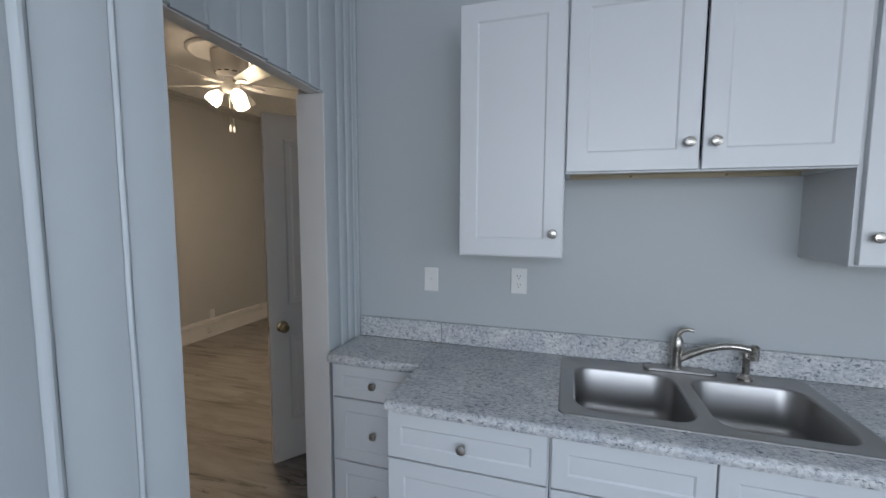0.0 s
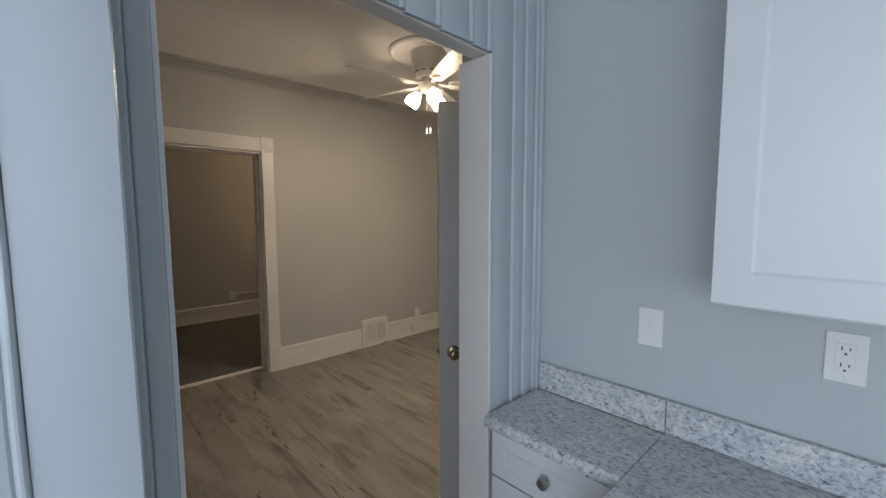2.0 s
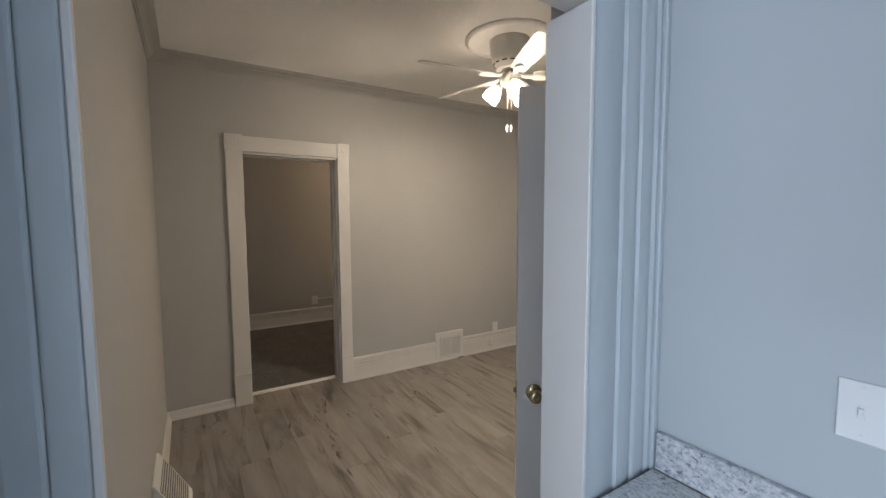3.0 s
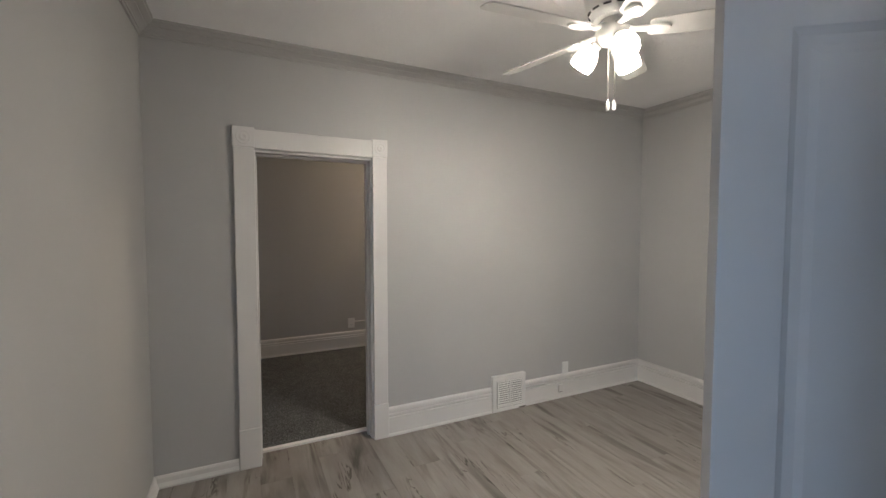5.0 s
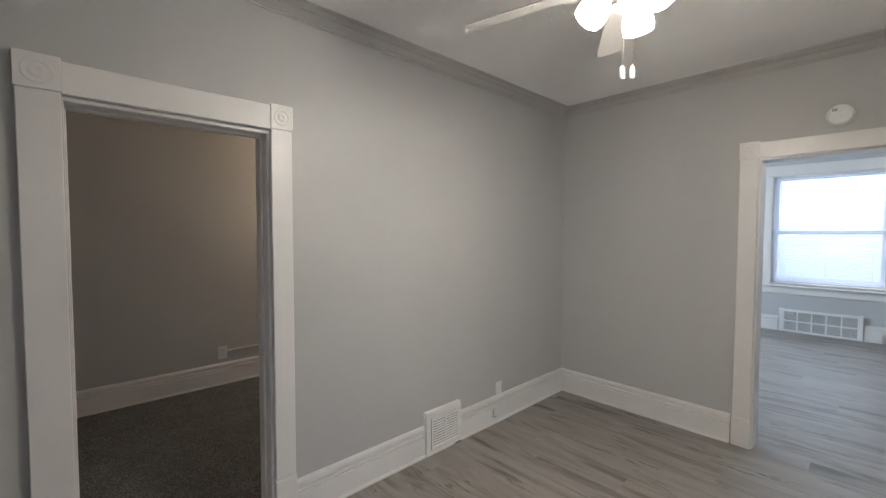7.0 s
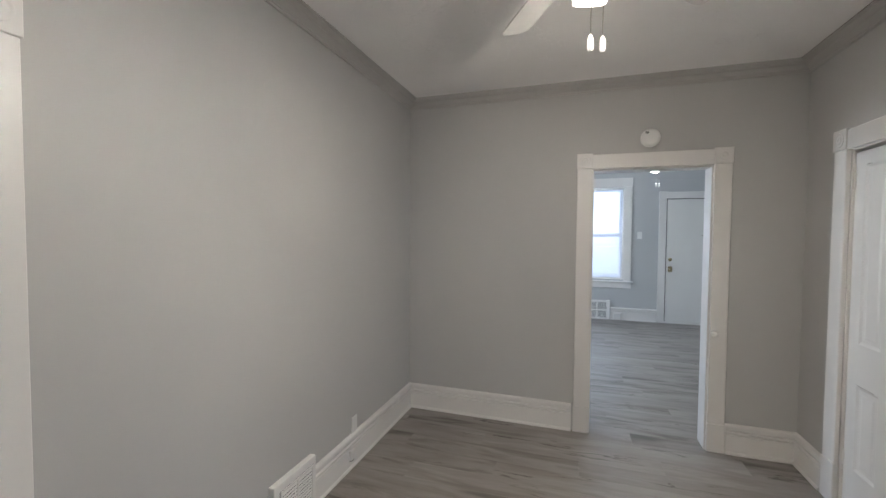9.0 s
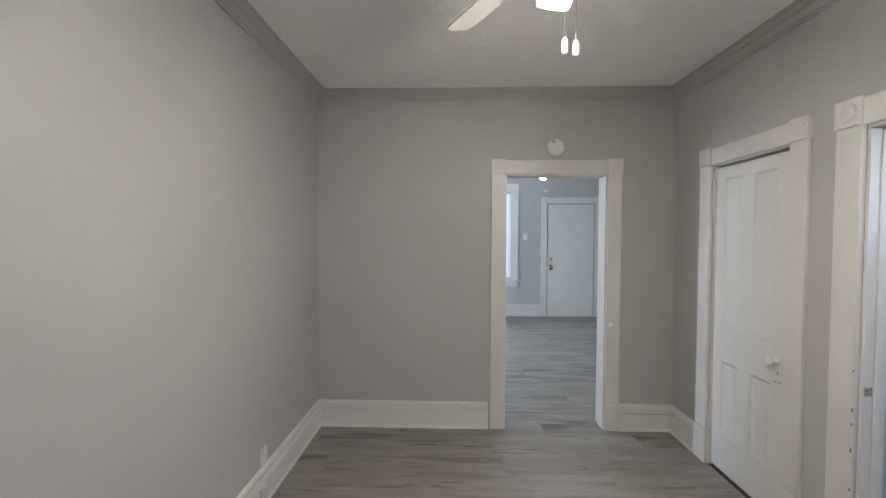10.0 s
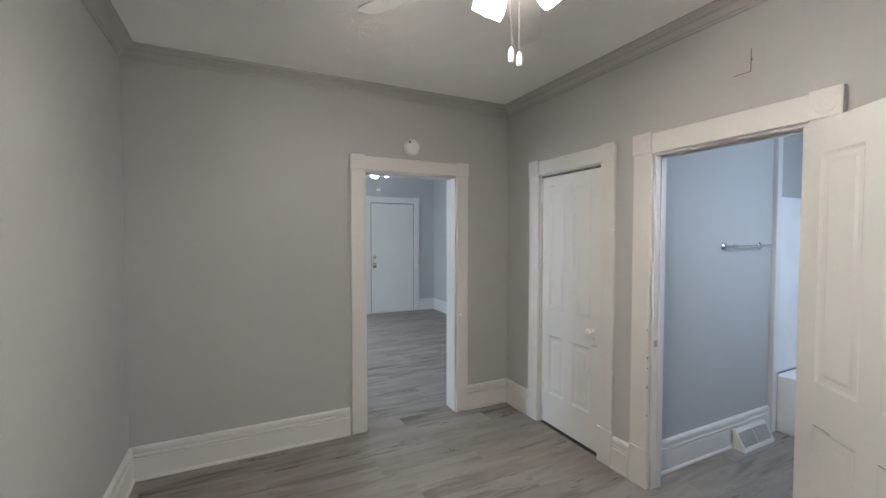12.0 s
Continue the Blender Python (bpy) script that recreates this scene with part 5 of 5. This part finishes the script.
def return_grille():
    t = thing("return_grille", pose(-2.745, LN - 0.045, 0.05), "low white return-air grille with ten meshed cells under the window", "wall vent")
    w, h = 0.90, 0.34
    part("backing", box(bmesh.new(), 0.01, w - 0.01, 0.006, 0.044, 0.0, h - 0.01), simple_grey, t)
    xs = [0, 0.055, 0.055 + 0.158, 0.055 + 0.158 * 2, 0.055 + 0.158 * 3, 0.055 + 0.158 * 4, w - 0.055]
    for x in xs:
        ww = 0.055 if x in (0, w - 0.055) else 0.018
        part("upright", box(bmesh.new(), x - (0 if ww > 0.05 else 0.009), x + (ww if ww > 0.05 else 0.009), 0.0, 0.044 if ww > 0.05 else 0.006, 0, h, 0.002), M_VENT, t)
    for z0_, z1_ in ((0, 0.03), (0.150, 0.178), (h - 0.04, h)):
        part("rail", box(bmesh.new(), 0.056, w - 0.056, -0.001, 0.005, z0_, z1_, 0.001), M_VENT, t)
    for k in range(22):
        z = 0.036 + k * 0.0125
        if 0.146 < z < 0.182 or z > h - 0.045:
            continue
        part("slat", box(bmesh.new(), 0.056, w - 0.056, 0.0015, 0.0055, z, z + 0.005), M_VENT, t)


return_grille()
t = thing("baseboard_box", pose(-1.72, LN - 0.02, 0.055), "small white painted box on the living room baseboard", "cable box")
part("body", box(bmesh.new(), -0.06, 0.06, -0.045, 0, 0, 0.12, 0.006, 2), M_TRIM, t)
t = thing("door_stop_knob", pose(-1.486, NY - 0.03, 0.862), "small white porcelain knob on the doorway casing", "knob")
part("knob", lathe(bmesh.new(), [(0.009, 0.0), (0.009, 0.012), (0.019, 0.02), (0.021, 0.03), (0.013, 0.038), (0.001, 0.039)], steps=20, m=Matrix.Rotation(radians(90), 4, "X")), M_PORCELAIN, t, smooth=True)

# ---- outdoors seen past the blinds ----
setting("ground", box(bmesh.new(), -60, 60, -60, 80, -0.7, -0.5), simple("pale_ground", (0.30, 0.30, 0.28), 0.95))


# ---- pieces: kitchen boards, floor planks ----
def board_mesh(w, h, t=0.012, bead=True, scale=1.0):
    """A vertical painted board, with a rounded bead at one edge; local x across, -y to the room."""
    prof = [(0.0002, 0), (0.0002, -t + 0.0015), (0.003, -t), (w - 0.022 * scale, -t), (w - 0.018 * scale, -t + 0.002), (w - 0.015 * scale, -t), (w - 0.011 * scale, -t - 0.004 * scale), (w - 0.007 * scale, -t - 0.0045 * scale),
            (w - 0.003 * scale, -t - 0.002 * scale), (w - 0.0002, -t + 0.002), (w - 0.0002, 0)]
    if not bead:
        prof = prof[:3] + [(w - 0.003, -t), (w - 0.0002, -t + 0.003), (w - 0.0002, 0)]
    bm = bmesh.new()
    # old paint runs and hand-planed edges: the profile wavers a little on the way up
    count = 48
    rings = []
    for k in range(count + 1):
        z = h * k / count
        ring = []
        for i, (x, y) in enumerate(prof):
            front = y < -0.001
            dy = noise.noise(Vector((x * 30, z * 7, w * 50))) * 0.0008 if front else 0
            dx = (noise.noise(Vector((w * 40, z * 5, 3))) + 0.6 * noise.noise(Vector((w * 40, z * 23, 9)))) * 0.0011 if i > 2 and front else 0
            ring.append(bm.verts.new((min(x + dx, w - 0.0002), y + dy, z)))
        rings.append(ring)
    for a, b in zip(rings, rings[1:]):
        for i in range(len(prof)):
            j = (i + 1) % len(prof)
            bm.faces.new((a[i], a[j], b[j], b[i]))
    bm.faces.new(rings[0][::-1])
    bm.faces.new(rings[-1])
    return finish("board", bm, M_PANEL, True)


def boards(parent, edges, x, z0, z1, rz=90, t=0.012, bead=True, scale=1.0):
    for a, b in zip(edges, edges[1:]):
        low = z0 if z0 is not None else head_z((a + b) / 2) + 0.004
        ob = new("board", board_mesh(b - a, z1 - low, t, bead, scale))
        ob.parent = parent
        ob.matrix_basis = pose(x, a, low, 0, 0, rz)


# the boarded wall round the doorway
pw = tagged(new("wall_boards"), kind="structure")
boards(pw, [1.631, 1.752, 1.818, 1.878], KX - 0.012, 0, KC)
boards(pw, [0.712, 0.83, 0.955, 1.075, 1.194, 1.308, 1.427, 1.552, 1.630], KX - 0.012, None, KC)
part("corner_strip", box(bmesh.new(), KX - 0.012, KX + 0.012, 1.879, 1.8995, 0, KC, 0.004, 2), M_PANEL, pw)
# boxed-out part left of the doorway, with its own boards, and the narrow recessed strip
box_x = -0.515
setting("wall_kitchen_box", box(bmesh.new(), -0.765, box_x - 0.012, 0.300, 0.710, 0, KC), M_PANEL)
boards(pw, [0.300, 0.512], box_x - 0.012, 0, KC, scale=1.25)
boards(pw, [0.512, 0.630], box_x - 0.012, 0, KC, scale=0.62)
boards(pw, [0.630, 0.718], box_x - 0.012, 0, KC, bead=False)
part("return_board", box(bmesh.new(), -0.765, box_x - 0.003, 0.710, 0.718, 0, KC, 0.002), M_PANEL, pw)
part("edge_board", box(bmesh.new(), KX - 0.012, KX + 0.012, 0.7182, 0.7555, 0, DZ, 0.005, 3), M_PANEL, pw)
part("edge_board", box(bmesh.new(), KX - 0.012, KX + 0.010, 0.7556, 0.7898, 0, DZ, 0.004, 3), M_PANEL, pw)

PW, PL = 0.182, 1.22


def plank_mesh(w, l):
    bm = bmesh.new()
    e = 0.0004
    o = [(0, 0), (l, 0), (l, w), (0, w)]
    i = [(e, e), (l - e, e), (l - e, w - e), (e, w - e)]
    a = [bm.verts.new((x, y, -0.004)) for x, y in o]
    b = [bm.verts.new((x, y, -0.0008)) for x, y in o]
    c = [bm.verts.new((x, y, 0)) for x, y in i]
    for A, B in ((a, b), (b, c)):
        for k in range(4):
            j = (k + 1) % 4
            bm.faces.new((A[k], A[j], B[j], B[k]))
    bm.faces.new(c)
    return finish("plank", bm, M_PLANK)


plank_cache = {}


def lay(parent, x0, x1, y0, y1, seed, origin=0.0):
    rnd = random.Random(seed)
    row = math.floor((y0 - origin) / PW)
    while origin + row * PW < y1:
        a, b = max(y0, origin + row * PW), min(y1, origin + (row + 1) * PW)
        off = (row * 0.437 * PL) % PL
        x = math.floor((x0 - off) / PL) * PL + off
        while x < x1:
            s, e = max(x0, x), min(x1, x + PL)
            if e - s > 0.01 and b - a > 0.006:
                key = (round(b - a - 0.0001, 4), round(e - s - 0.0001, 4))
                if key not in plank_cache:
                    plank_cache[key] = plank_mesh(*key)
                ob = new("plank", plank_cache[key])
                ob.parent = parent
                ob.location = (s, a, 0)
            x += PL
        row += 1


fl = tagged(new("floor_dining"), kind="structure")
lay(fl, WX - 0.135, EX + 0.035, SY, NY + 0.15, 1)
fk = tagged(new("floor_kitchen"), kind="structure")
lay(fk, EX + 0.035, 2.45, -2.45, KN, 2)
fb = tagged(new("floor_bathroom"), kind="structure")
lay(fb, EX + 0.035, 1.36, 2.0, 3.42, 3)
flv = tagged(new("floor_living"), kind="structure")
flv.matrix_basis = pose(0, 4.98, 0, math.degrees(math.atan2(0.05, LN - 4.98)), 0, 0)
lay(flv, -5.4, 0.36, 0.0, LN - 4.98 + 0.01, 4, origin=NY + 0.15 - 4.98 - 27 * PW)
bm = bmesh.new()
box(bm, -5.6, 0.73, 0.0, LN - 4.98 + 0.2, -0.10, -0.005)
part("sub_floor", bm, M_SUB, flv)
